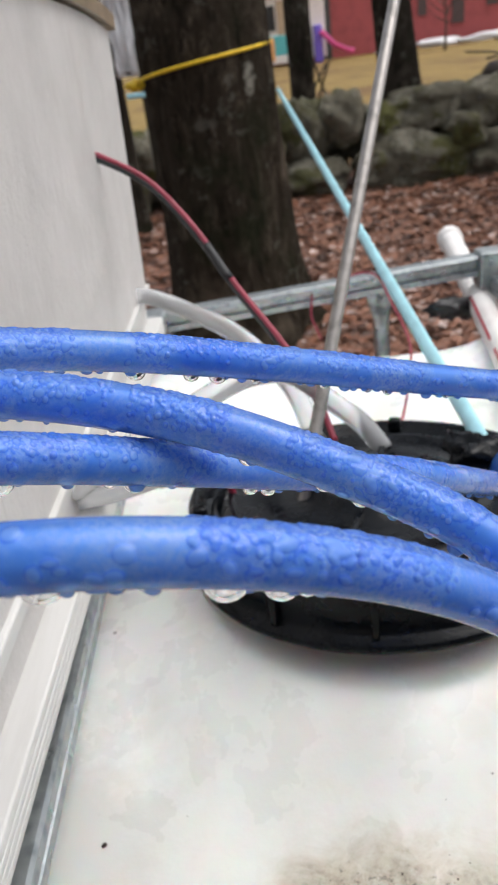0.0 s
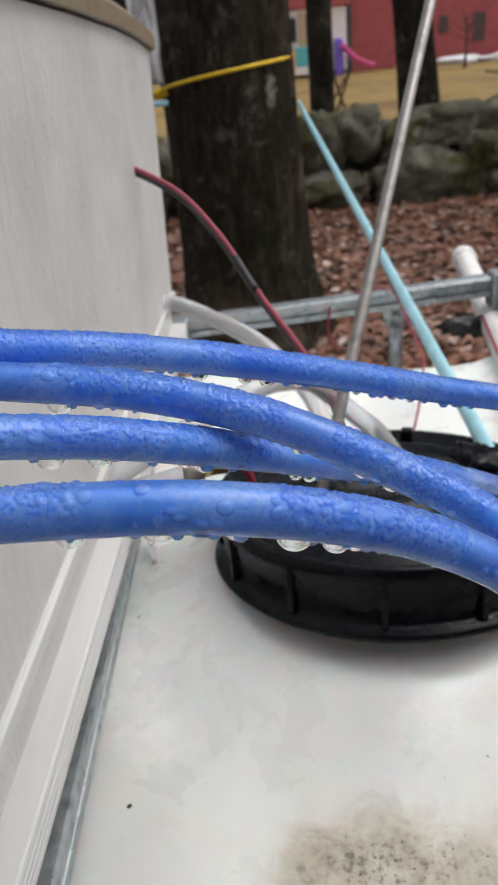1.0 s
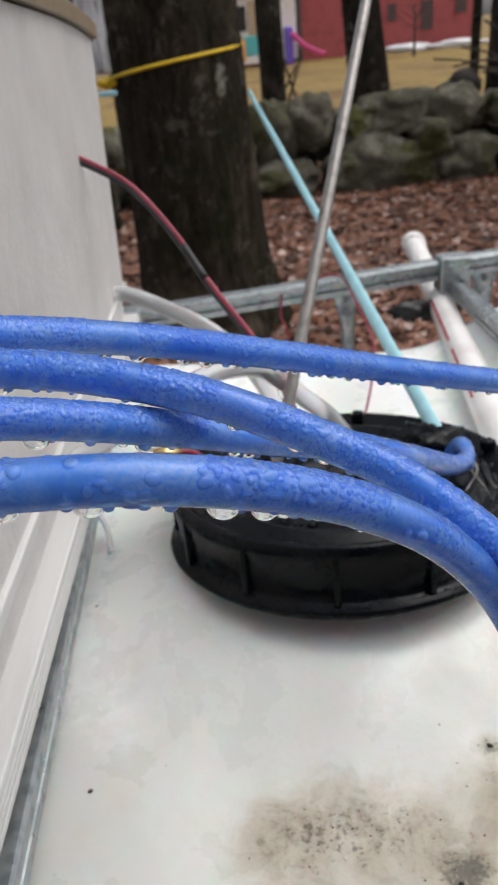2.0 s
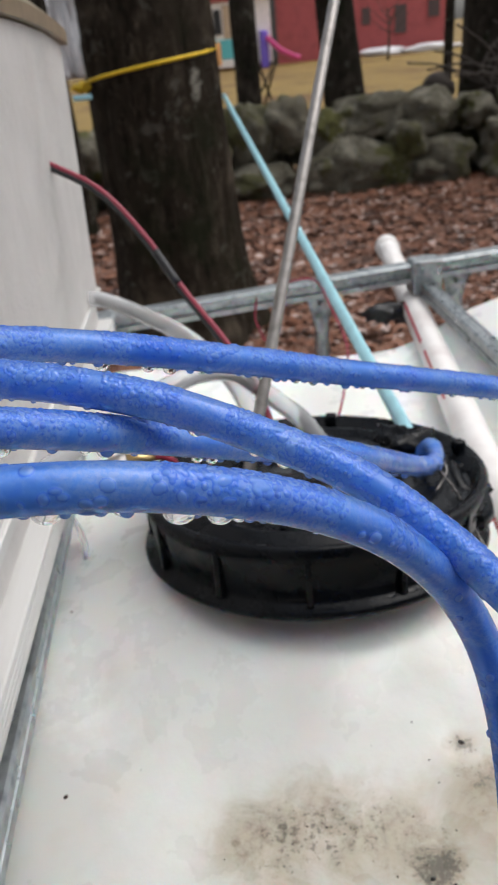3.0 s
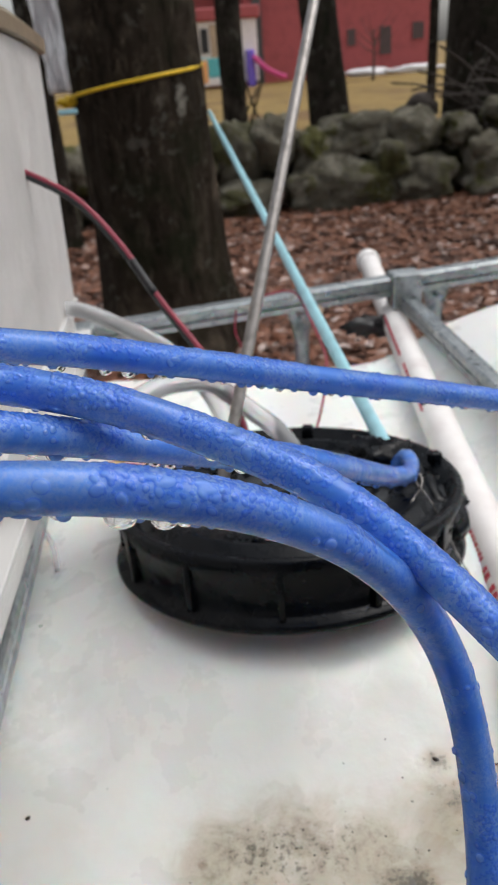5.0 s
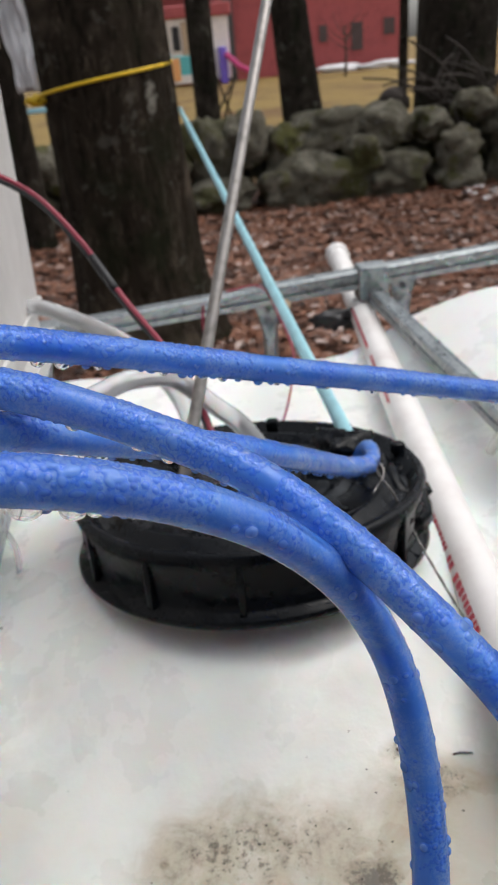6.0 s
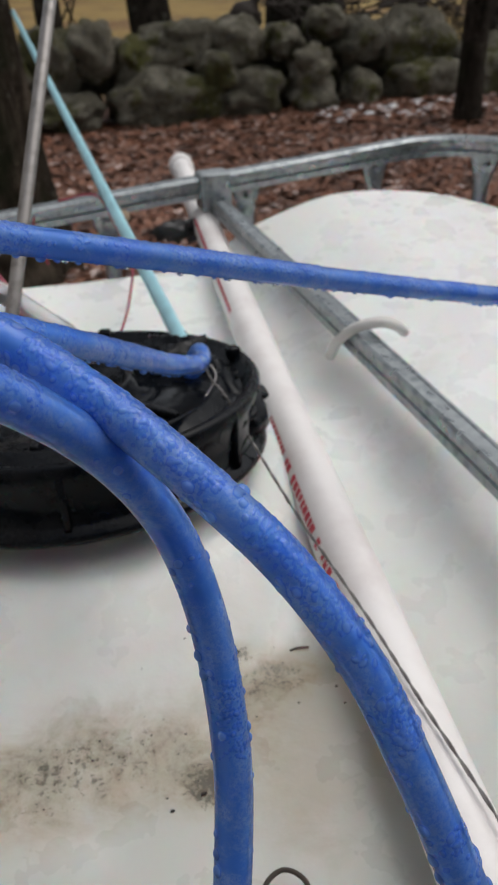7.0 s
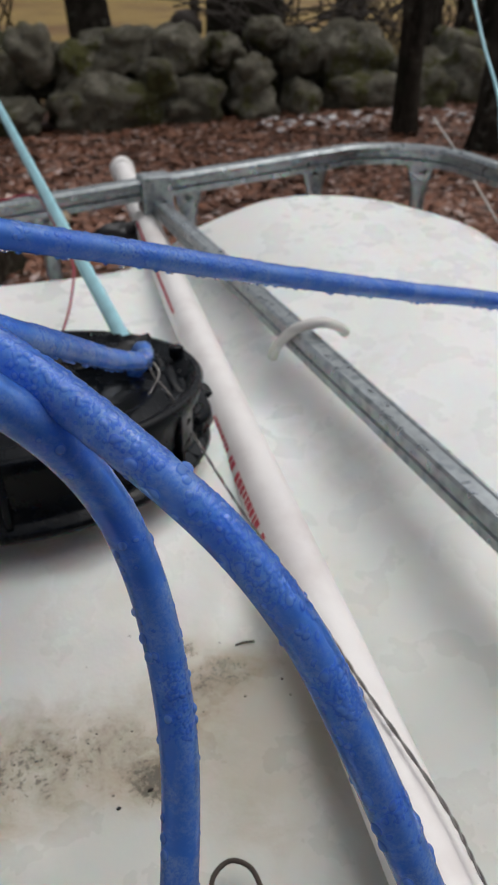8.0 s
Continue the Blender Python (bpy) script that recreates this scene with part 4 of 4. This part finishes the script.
def build_tube(ctrl, label, seed, density, hang, rings, puddles, r0=TUBE_R):
    """A tube whose skin swells into low beads of water, with larger drops hanging from it."""
    rnd = np.random.RandomState(seed)
    tube = thing("blue_tube", label, "tube", group="blue sap tubes")
    pts = curve_points(ctrl, 14)
    step, seg = 0.00028, 108
    line, length = even(curve_points(ctrl, 60), step)
    n = len(line)
    tan = np.gradient(line, axis=0)
    tan /= np.linalg.norm(tan, axis=1)[:, None]
    up = np.tile(np.array((0.0, 0.0, 1.0)), (n, 1))
    up += np.array((0.25, -0.35, 0.0)) * np.abs(tan[:, 2:3])
    up -= tan * (up * tan).sum(1)[:, None]
    up /= np.linalg.norm(up, axis=1)[:, None]
    side = np.cross(tan, up)
    ang = np.linspace(-math.pi, math.pi, seg, endpoint=False)
    swell = np.zeros((n, seg))
    du, da = step, 2 * math.pi * r0 / seg

    def bead(i, where, r, tall, long=1.0, skew=0.0):
        """One cap of water on the skin, round or drawn out along it."""
        k = int(round((where + math.pi) / (2 * math.pi) * seg)) % seg
        wi, wk = int(r * long * 1.3 / du) + 1, min(int(r * 1.3 / da) + 1, seg // 2 - 1)
        lo, hi = max(0, i - wi), min(n, i + wi + 1)
        ks = np.arange(k - wk, k + wk + 1)
        along, over = ((np.arange(lo, hi) - i) * du / long)[:, None], ((ks - k) * da)[None, :]
        d2 = (along ** 2 + over ** 2 + skew * along * over) / (r * r)
        cap = np.clip(1 - d2, 0, 1) ** 0.56 * r * tall
        ks = ks % seg
        swell[lo:hi, ks] = np.maximum(swell[lo:hi, ks], cap)

    for _ in range(int(length * 1500 * density)):
        i = rnd.randint(n)
        if i * step < rnd.uniform(0.035, 0.060):
            continue
        wet = noise.noise(Vector(line[i]) * 45 + Vector((seed, 0, 0)))
        steep = abs(tan[i][2])
        if wet < -0.42 + 0.55 * steep:
            continue
        r = rnd.uniform(0.00038, 0.00058) if rnd.rand() < 0.72 else rnd.uniform(0.0006, 0.0010)
        bead(i, rnd.normal(0, 0.62), r * (1 - 0.3 * steep), rnd.uniform(0.36, 0.66) * (1 - 0.4 * steep), rnd.uniform(0.8, 1.15), rnd.uniform(-0.5, 0.5))
    # fewer large drops and flat crooked puddles
    for _ in range(int(length * puddles * density)):
        i = rnd.randint(n)
        if i * step < 0.045 and rnd.rand() < 0.8:
            continue
        wet = noise.noise(Vector(line[i]) * 30 + Vector((0, seed, 5)))
        if wet < -0.15:
            continue
        steep = abs(tan[i][2])
        a, r = rnd.uniform(-2.0, 2.0), rnd.uniform(0.0009, 0.0018) * (1 - 0.35 * steep)
        bead(i, a, r, rnd.uniform(0.24, 0.40), rnd.uniform(0.75, 1.25), rnd.uniform(-0.8, 0.8))
        for _ in range(rnd.choice((0, 0, 2, 4)) if wet > 0.0 else 0):
            j = int(np.clip(i + rnd.normal(0, 0.0022) / du, 0, n - 1))
            bead(j, a + rnd.normal(0, 0.32), r * rnd.uniform(0.40, 0.75), 0.42, rnd.uniform(0.5, 2.2), rnd.uniform(-1.2, 1.2))
    # beads gathering along the underside, and down both flanks where it runs steeply
    u = 0.0
    while u < length:
        u += rnd.uniform(0.0028, 0.0090)
        i = min(n - 1, int(u / step))
        steep = abs(tan[i][2])
        r = rnd.uniform(0.0008, 0.0018)
        if steep < 0.55:
            bead(i, math.pi + rnd.normal(0, 0.30), r, rnd.uniform(0.6, 0.95), 1.1)
        else:
            for w in (-1.45, 1.45):
                if rnd.rand() < 0.75:
                    bead(min(n - 1, i + rnd.randint(12)), w + rnd.normal(0, 0.35), r * 0.85, rnd.uniform(0.45, 0.75), 1.2)
    rad = r0 + swell
    v = line[:, None, :] + (np.cos(ang)[None, :, None] * up[:, None, :] + np.sin(ang)[None, :, None] * side[:, None, :]) * rad[:, :, None]
    idx = np.arange(n * seg).reshape(n, seg)
    nxt = np.roll(idx, -1, axis=1)
    quads = np.stack([idx[:-1], nxt[:-1], nxt[1:], idx[1:]], -1).reshape(-1, 4)
    me = bpy.data.meshes.new("wall")
    me.vertices.add(n * seg)
    me.vertices.foreach_set("co", v.reshape(-1))
    me.loops.add(quads.size)
    me.loops.foreach_set("vertex_index", quads.reshape(-1))
    me.polygons.add(len(quads))
    me.polygons.foreach_set("loop_start", np.arange(0, quads.size, 4))
    me.polygons.foreach_set("use_smooth", np.ones(len(quads), dtype=bool))
    me.update(calc_edges=True)
    me.validate()
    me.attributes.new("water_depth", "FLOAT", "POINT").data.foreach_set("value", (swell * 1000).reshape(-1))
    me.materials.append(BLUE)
    skin = new("wall", me)
    skin.parent = tube
    part("bore", sweep_round(bmesh.new(), pts, r0 * 0.72, 24), BORE, tube, "pale sap-filled core")
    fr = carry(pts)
    for s in rings:
        i = int(s * (len(pts) - 2))
        t, q, w = fr[i]
        lean = 0.35
        circle = [pts[i] + (q * math.cos(x) + w * math.sin(x)) * (r0 * 0.74) + t * (lean * r0 * math.cos(x + seed)) for x in (2 * math.pi * k / 32 for k in range(33))]
        part("meniscus", sweep_round(bmesh.new(), circle, 0.00042, 8), DEEP, tube, "dark ring where an air bubble ends")
    for s, size in hang:
        i = int(s * (len(pts) - 2))
        p, t = pts[i], fr[i][0]
        dn = (Vector((0, 0, -1)) + t * t.z)
        dn = dn.normalized() if dn.length > 0.2 else fr[i][1]
        bm = bmesh.new()
        bmesh.ops.create_uvsphere(bm, u_segments=20, v_segments=14, radius=1.0)
        along = (t - dn * t.dot(dn)).normalized()
        across = dn.cross(along)
        for v in bm.verts:
            k = v.co.z
            w = 1.0 + 0.25 * max(0.0, -k)
            v.co = p + dn * (r0 * 0.95 + size * (0.12 + 0.95 * k)) + along * (v.co.x * size * 1.2 * w) + across * (v.co.y * size * 0.9 * w)
        bmesh.ops.recalc_face_normals(bm, faces=bm.faces)
        drop = obj("water_drop", bm, WATER)
        tagged(drop, "clear water drop hanging under a blue tube", "drop", group="hanging drops")


def build_tubes():
    build_tube(T1, "translucent blue sap tube, wet, arching down to the tank", 1, 7.0,
               [(0.081, 0.0027), (0.112, 0.0029), (0.139, 0.0018), (0.157, 0.0031), (0.175, 0.0025), (0.188, 0.0015), (0.202, 0.0009), (0.230, 0.0008), (0.096, 0.001), (0.062, 0.0024)],
               (0.415, 0.50, 0.592, 0.66, 0.20), 34)
    build_tube(T2, "translucent blue sap tube crossing over the lower one, covered in drops", 2, 10.0,
               [(0.094, 0.0032), (0.211, 0.0019), (0.251, 0.0016), (0.265, 0.0018), (0.327, 0.0014), (0.386, 0.0014), (0.413, 0.0020), (0.30, 0.0009), (0.47, 0.0010), (0.52, 0.0012)],
               (0.085, 0.40, 0.56), 70)
    build_tube(T3, "translucent blue sap tube running into the black lid", 3, 8.0,
               [(0.110, 0.0030), (0.129, 0.0028), (0.172, 0.0020), (0.162, 0.0013), (0.220, 0.0018), (0.230, 0.0019), (0.30, 0.0012), (0.62, 0.0010), (0.70, 0.0012), (0.76, 0.0010)],
               (0.14, 0.66), 30)
    build_tube(T4, "translucent blue sap tube stretched from box to cage", 4, 9.0,
               [(0.177, 0.0024), (0.199, 0.0020), (0.210, 0.0022), (0.227, 0.0014), (0.265, 0.0014), (0.282, 0.0014), (0.293, 0.0016), (0.33, 0.0012), (0.36, 0.0012), (0.395, 0.0014),
                (0.43, 0.0011), (0.46, 0.0012), (0.49, 0.0012), (0.53, 0.0011), (0.56, 0.0010), (0.60, 0.0012), (0.64, 0.0010)],
               (0.20, 0.48), 26)


# ---- pipe, rod, hoses, wires ----
def build_pipe():
    pipe = thing("white_pipe", "capped white plastic pipe with red print lying across the tank", "pipe")
    a, b = Vector((0.1770, 0.02, 0.0205)), Vector((0.3560, 1.262, 0.031))
    line = [a.lerp(b, k / 30) for k in range(31)]
    r = 0.0166
    part("barrel", sweep_round(bmesh.new(), line, r, 32), PVC, pipe)
    d = (b - a).normalized()
    capl = [b - d * 0.03, b - d * 0.0295, b - d * 0.005, b + d * 0.008, b + d * 0.012]
    part("cap", sweep_round(bmesh.new(), capl, lambda u: 0.0198 if u < 0.7 else 0.0155, 28), PVC, pipe, "round white end cap")
    col = [a.lerp(b, 0.735), a.lerp(b, 0.737), a.lerp(b, 0.752), a.lerp(b, 0.754)]
    part("collar", sweep_round(bmesh.new(), col, 0.0184, 28), PVC, pipe, "white coupling ring")
    side = Vector((-d.y, d.x, 0)).normalized()
    up = side.cross(d).normalized() * -1
    up = up if up.z > 0 else -up
    rnd = random.Random(6)

    def mark(s0, s1, a0, a1):
        bm = bmesh.new()
        n = 5
        rows = []
        for s in (s0, s1):
            p = a.lerp(b, s)
            rows.append([bm.verts.new(p + (side * math.sin(t) + up * math.cos(t)) * (r + 0.0003)) for t in (a0 + (a1 - a0) * k / n for k in range(n + 1))])
        for k in range(n):
            bm.faces.new((rows[0][k], rows[0][k + 1], rows[1][k + 1], rows[1][k]))
        part("print_bar", bm, PRINT, pipe)

    s = 0.200
    while s < 0.345:
        w = rnd.uniform(0.002, 0.0050)
        mark(s, s + w, radians(54), radians(54 + rnd.uniform(18, 26)))
        s += w + rnd.choice((0.0010, 0.0014, 0.0014, 0.006))
    mark(0.50, 0.60, radians(52), radians(62))
    mark(0.62, 0.735, radians(50), radians(62))


def build_line(name, label, category, ctrl, radius, mat, part_name, flat=1.0, seg=12, step=8):
    t = thing(name, label, category)
    part(part_name, sweep_round(bmesh.new(), curve_points(ctrl, step), radius, seg, True, flat), mat, t)
    return t


def build_lines():
    rod = thing("steel_rod", "plain grey steel rod leaning out of the lid", "rod")
    a, b = Vector((0.030, 0.425, 0.060)), Vector((0.215, 0.80, 0.506))
    part("shaft", sweep_round(bmesh.new(), [a.lerp(b, k / 10) for k in range(11)], 0.0045, 20), STEEL, rod)

    # red and black pair from the box to the lid
    ctrl = [Vector(p) for p in ((-0.112, 0.69, 0.292), (-0.097, 0.70, 0.286), (-0.055, 0.71, 0.257), (-0.02, 0.69, 0.217), (0.01, 0.66, 0.171), (0.042, 0.61, 0.134), (0.062, 0.565, 0.108), (0.072, 0.53, 0.078))]
    pair = thing("twin_wire", "red and black twin electric wire from the box to the lid", "wire")
    line = curve_points(ctrl, 10)
    off = Vector((-0.0014, -0.0006, -0.0024))
    part("red_core", sweep_round(bmesh.new(), line, 0.0026, 10), RED, pair, "red insulated wire")
    part("black_core", sweep_round(bmesh.new(), [p + off * 1.1 for p in line], 0.0026, 10), BLACK, pair, "black insulated wire")
    part("tape", sweep_round(bmesh.new(), [p + off * 0.5 for p in line[33:40]], 0.0042, 12), RUBBER, pair, "black tape wrap")

    build_line("clear_hose", "clear vinyl hose with beads of damp leaving the box", "hose",
               [(-0.125, 0.815, 0.128), (-0.085, 0.79, 0.132), (-0.045, 0.745, 0.128), (0.000, 0.690, 0.119), (0.030, 0.640, 0.105), (0.050, 0.600, 0.088), (0.060, 0.555, 0.066)], 0.0085, CLEAR, "wall", 1.0, 18)
    build_line("clear_hose", "clear vinyl hose arching down into the black lid", "hose",
               [(-0.110, 0.455, 0.105), (-0.060, 0.468, 0.130), (-0.002, 0.500, 0.147), (0.022, 0.530, 0.140), (0.043, 0.550, 0.129), (0.060, 0.556, 0.114), (0.078, 0.548, 0.099), (0.094, 0.535, 0.088), (0.108, 0.522, 0.070)], 0.0078, CLEAR, "wall", 1.0, 18)
    h = build_line("printed_hose", "white braided hose with faded print beside the lid", "hose",
                   [(-0.128, 0.475, 0.086), (-0.105, 0.465, 0.092), (-0.075, 0.456, 0.102), (-0.055, 0.452, 0.109), (-0.043, 0.452, 0.112)], 0.0066, CLEAR, "wall", 1.0, 16)
    part("fitting", sweep_round(bmesh.new(), [Vector((-0.041, 0.452, 0.112)), Vector((-0.032, 0.455, 0.112)), Vector((-0.023, 0.458, 0.111))], 0.0062, 6), BRASS, h, "hexagonal brass fitting")
    part("ferrule", sweep_round(bmesh.new(), [Vector((-0.052, 0.452, 0.1095)), Vector((-0.046, 0.452, 0.111)), Vector((-0.040, 0.4525, 0.112))], 0.0074, 16), STEEL, h, "dull metal ferrule")
    part("tail", sweep_round(bmesh.new(), curve_points([(-0.023, 0.458, 0.111), (-0.015, 0.461, 0.108), (-0.008, 0.464, 0.098), (-0.006, 0.466, 0.080)], 5), 0.0028, 12), RED, h, "short red hose tail")

    build_line("hose_loop", "milky plastic tube hooked over the crossbar", "hose",
               [(0.3105, 0.538, 0.026), (0.309, 0.526, 0.042), (0.313, 0.512, 0.058), (0.321, 0.503, 0.067), (0.336, 0.498, 0.0700), (0.350, 0.501, 0.0640), (0.358, 0.504, 0.0580), (0.363, 0.505, 0.0530)], 0.0045, MILKY, "wall", 1.0, 12)

    # twisted wire from the tube's end over the pipe
    tw = thing("twisted_wire", "thin twisted grey wire with drops, running along the white pipe", "wire")
    line = curve_points([(0.172, 0.425, 0.108), (0.170, 0.410, 0.100), (0.177, 0.396, 0.089), (0.189, 0.379, 0.060), (0.195, 0.313, 0.0470), (0.200, 0.237, 0.0428), (0.201, 0.183, 0.0412), (0.2025, 0.125, 0.0402), (0.199, 0.093, 0.0398), (0.195, 0.03, 0.0392)], 26)
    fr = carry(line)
    for k in range(2):
        part("strand", sweep_round(bmesh.new(), [p + (n * math.cos(i * 0.55 + k * math.pi) + b * math.sin(i * 0.55 + k * math.pi)) * 0.00045 for i, (p, (t, n, b)) in enumerate(zip(line, fr))], 0.0005, 6), WIRE, tw)
    rnd = random.Random(17)
    for k in range(26):
        p = line[40 + k * 5 + rnd.randrange(4)]
        part("bead", lumpy(bmesh.new(), p + Vector((-0.0004, 0, -0.0011)), (0.0017, 0.0022, 0.0020), k, 0.1, 2, 1.0), WATER, tw, "clear bead of water")
    part("hook", sweep_round(bmesh.new(), curve_points([(0.172, 0.425, 0.104), (0.175, 0.412, 0.098), (0.166, 0.402, 0.091), (0.158, 0.392, 0.088), (0.156, 0.380, 0.088)], 6), 0.0009, 6), WIRE, tw)

    build_line("red_wire", "thin pink-red wire running behind the lid up to the rail", "wire",
               [(0.135, 0.60, 0.045), (0.150, 0.650, 0.036), (0.170, 0.720, 0.036), (0.186, 0.790, 0.046), (0.186, 0.88, 0.06), (0.175, 0.938, 0.082), (0.130, 0.945, 0.079)], 0.0013, RED, "core", 1.0, 8)
    build_line("loose_wire", "short bent dark wire lying on the tank top", "wire",
               [(0.110, 0.140, 0.004), (0.114, 0.151, 0.004), (0.123, 0.155, 0.004), (0.130, 0.149, 0.004), (0.131, 0.138, 0.004)], 0.0011, BRUSH, "core", 1.0, 6)
    build_line("hose_stub", "short milky hose lying beside the galvanised bar", "hose",
               [(-0.128, 0.545, 0.026), (-0.120, 0.531, 0.031), (-0.106, 0.520, 0.032), (-0.094, 0.497, 0.028), (-0.088, 0.470, 0.022)], 0.0024, CLEAR, "wall", 1.0, 10)
    strap = thing("black_strap", "bunched black plastic strap hanging behind the white pipe", "strap")
    part("fold", lumpy(bmesh.new(), (0.268, 0.925, 0.030), (0.050, 0.020, 0.026), 4, 0.5, 3, 2.6), RUBBER, strap)
    part("fold", lumpy(bmesh.new(), (0.296, 0.930, 0.022), (0.040, 0.018, 0.020), 8, 0.5, 3, 2.6), RUBBER, strap)
    knot = thing("tape_knot", "cream tape knotted to the galvanised rail", "tape")
    part("wrap", lumpy(bmesh.new(), (0.205, 0.940, 0.052), (0.014, 0.010, 0.020), 2, 0.4, 3, 2.4), TAN, knot)
    build_line("red_wire", "thin red wire looped under the galvanised rail", "wire",
               [(0.100, 0.948, 0.070), (0.096, 0.936, 0.055), (0.094, 0.930, 0.040), (0.098, 0.930, 0.026), (0.104, 0.925, 0.010)], 0.0014, RED, "core", 1.0, 8)
    build_line("stiff_wire", "thin bare wire sticking up beside the cage", "wire",
               [(0.760, 0.70, -0.03), (0.757, 0.80, 0.019), (0.748, 0.88, 0.080), (0.738, 0.95, 0.129)], 0.0011, MILKY, "core", 1.0, 6)

    # pale blue bands
    band = thing("blue_band", "taut pale blue plastic line running from the lid to the maple", "band")
    a, b = Vector((0.1725, 0.482, 0.0824)), Vector((0.274, 4.12, 0.127))
    pts = []
    for k in range(25):
        s = (k / 24) ** 1.6
        pts.append(a.lerp(b, s))
    part("strip", sweep_round(bmesh.new(), pts, lambda u: 0.0062 + 0.0050 * u ** 1.6, 14, True, 0.6), BAND, band)
    build_line("blue_band", "taut pale blue plastic line tied beyond the cage", "band",
               [(0.719, 0.76, 0.095), (0.7195, 0.78, 0.135), (0.7225, 0.80, 0.177), (0.768, 0.90, 0.222), (0.817, 1.0, 0.268), (0.95, 1.27, 0.39)], 0.0042, BAND, "strip", 0.5, 12)


def build_tree_rope():
    rope = thing("yellow_rope", "bright yellow rope tied round the maple trunk", "rope")
    ctrl = []
    for k in range(13):
        a = radians(185 + 190 * k / 12)
        ctrl.append((-0.088 + 0.352 * math.cos(a), 4.25 + 0.352 * math.sin(a), 0.222 + 0.125 * k / 12 + 0.02 * math.sin(math.pi * k / 12)))
    part("strand", sweep_round(bmesh.new(), curve_points(ctrl, 5), 0.0088, 10), YELLOW, rope)
    part("knot", lumpy(bmesh.new(), (-0.415, 4.12, 0.226), (0.10, 0.06, 0.05), 3, 0.4, 3, 2.5), YELLOW, rope, "thick yellow knot")
    bag = thing("plastic_sheet", "crumpled clear plastic film hanging beside the maple trunk", "plastic")
    rnd = random.Random(2)
    bm = bmesh.new()
    rows = []
    for i in range(40):
        s = i / 39
        z = 0.27 + 1.3 * s
        row = []
        for k in range(12):
            u = k / 11 - 0.5
            w = 0.10 + 0.11 * s
            q = Vector((u * 9, z * 7, 1.7))
            row.append(bm.verts.new((-0.425 - 0.05 * s + u * w + 0.012 * noise.noise(q * 2), 3.98 + 0.05 * noise.noise(q) + 0.03 * noise.noise(q * 2.5), z)))
        rows.append(row)
    for q, w in zip(rows, rows[1:]):
        for k in range(11):
            bm.faces.new((q[k], q[k + 1], w[k + 1], w[k]))
    sh = part("film", bm, SHEET, bag)
    so = sh.modifiers.new("thick", "SOLIDIFY")
    so.thickness = 0.0008
    part("hem", box(bmesh.new(), (-0.455, 3.97, 0.175), (-0.365, 4.00, 0.200), 0.006), BAND, bag, "pale blue lower hem")


def build_debris():
    rnd = random.Random(21)
    spots = [(-0.083, 0.269, 0.0015), (-0.094, 0.413, 0.0011), (0.086, 0.199, 0.0011), (0.184, 0.237, 0.0008), (0.140, 0.272, 0.0016), (0.100, 0.360, 0.0010), (0.102, 0.203, 0.0014), (0.112, 0.199, 0.0011)]
    for _ in range(26):
        spots.append((rnd.gauss(0.08, 0.05), rnd.gauss(0.235, 0.022), rnd.uniform(0.0003, 0.0007)))
    for k, (x, y, r) in enumerate(spots):
        d = obj("bark_crumb", lumpy(bmesh.new(), (x, y, tank_top(x, y) + r * 0.3), (r * 2.2, r * 1.8, r * 1.1), k, 0.4, 1, 2.0), SPECK)
        tagged(d, "tiny dark crumb of bark on the tank top", "debris", group="crumbs on the tank")
    bm = bmesh.new()
    for k in range(150):
        x, y = rnd.uniform(0.225, 0.30), rnd.uniform(0.03, 0.20)
        r = rnd.uniform(0.0004, 0.0010)
        lumpy(bm, (x, y, tank_top(x, y)), (r * 2, r * 2, r * 0.9), k, 0.1, 1, 1.0)
    tagged(obj("water_beads", bm, WATER), "small clear beads of water on the tank top", "water", kind="stuff")
    tw = thing("twig", "short thin dark twig lying on the tank top", "twig")
    z = tank_top(0.174, 0.267) + 0.0012
    part("stick", sweep_round(bmesh.new(), curve_points([(0.169, 0.2668, z), (0.174, 0.2668, z + 0.0003), (0.180, 0.2655, z)], 4), 0.00055, 6), BRUSH, tw)


build_ground()
build_leaves()
build_wall()
build_trees()
build_brush()
build_snow()
build_house()
build_shade_wall()
build_lid(build_tank())
build_cage()
build_box()
build_tubes()
build_pipe()
build_lines()
build_tree_rope()
build_debris()
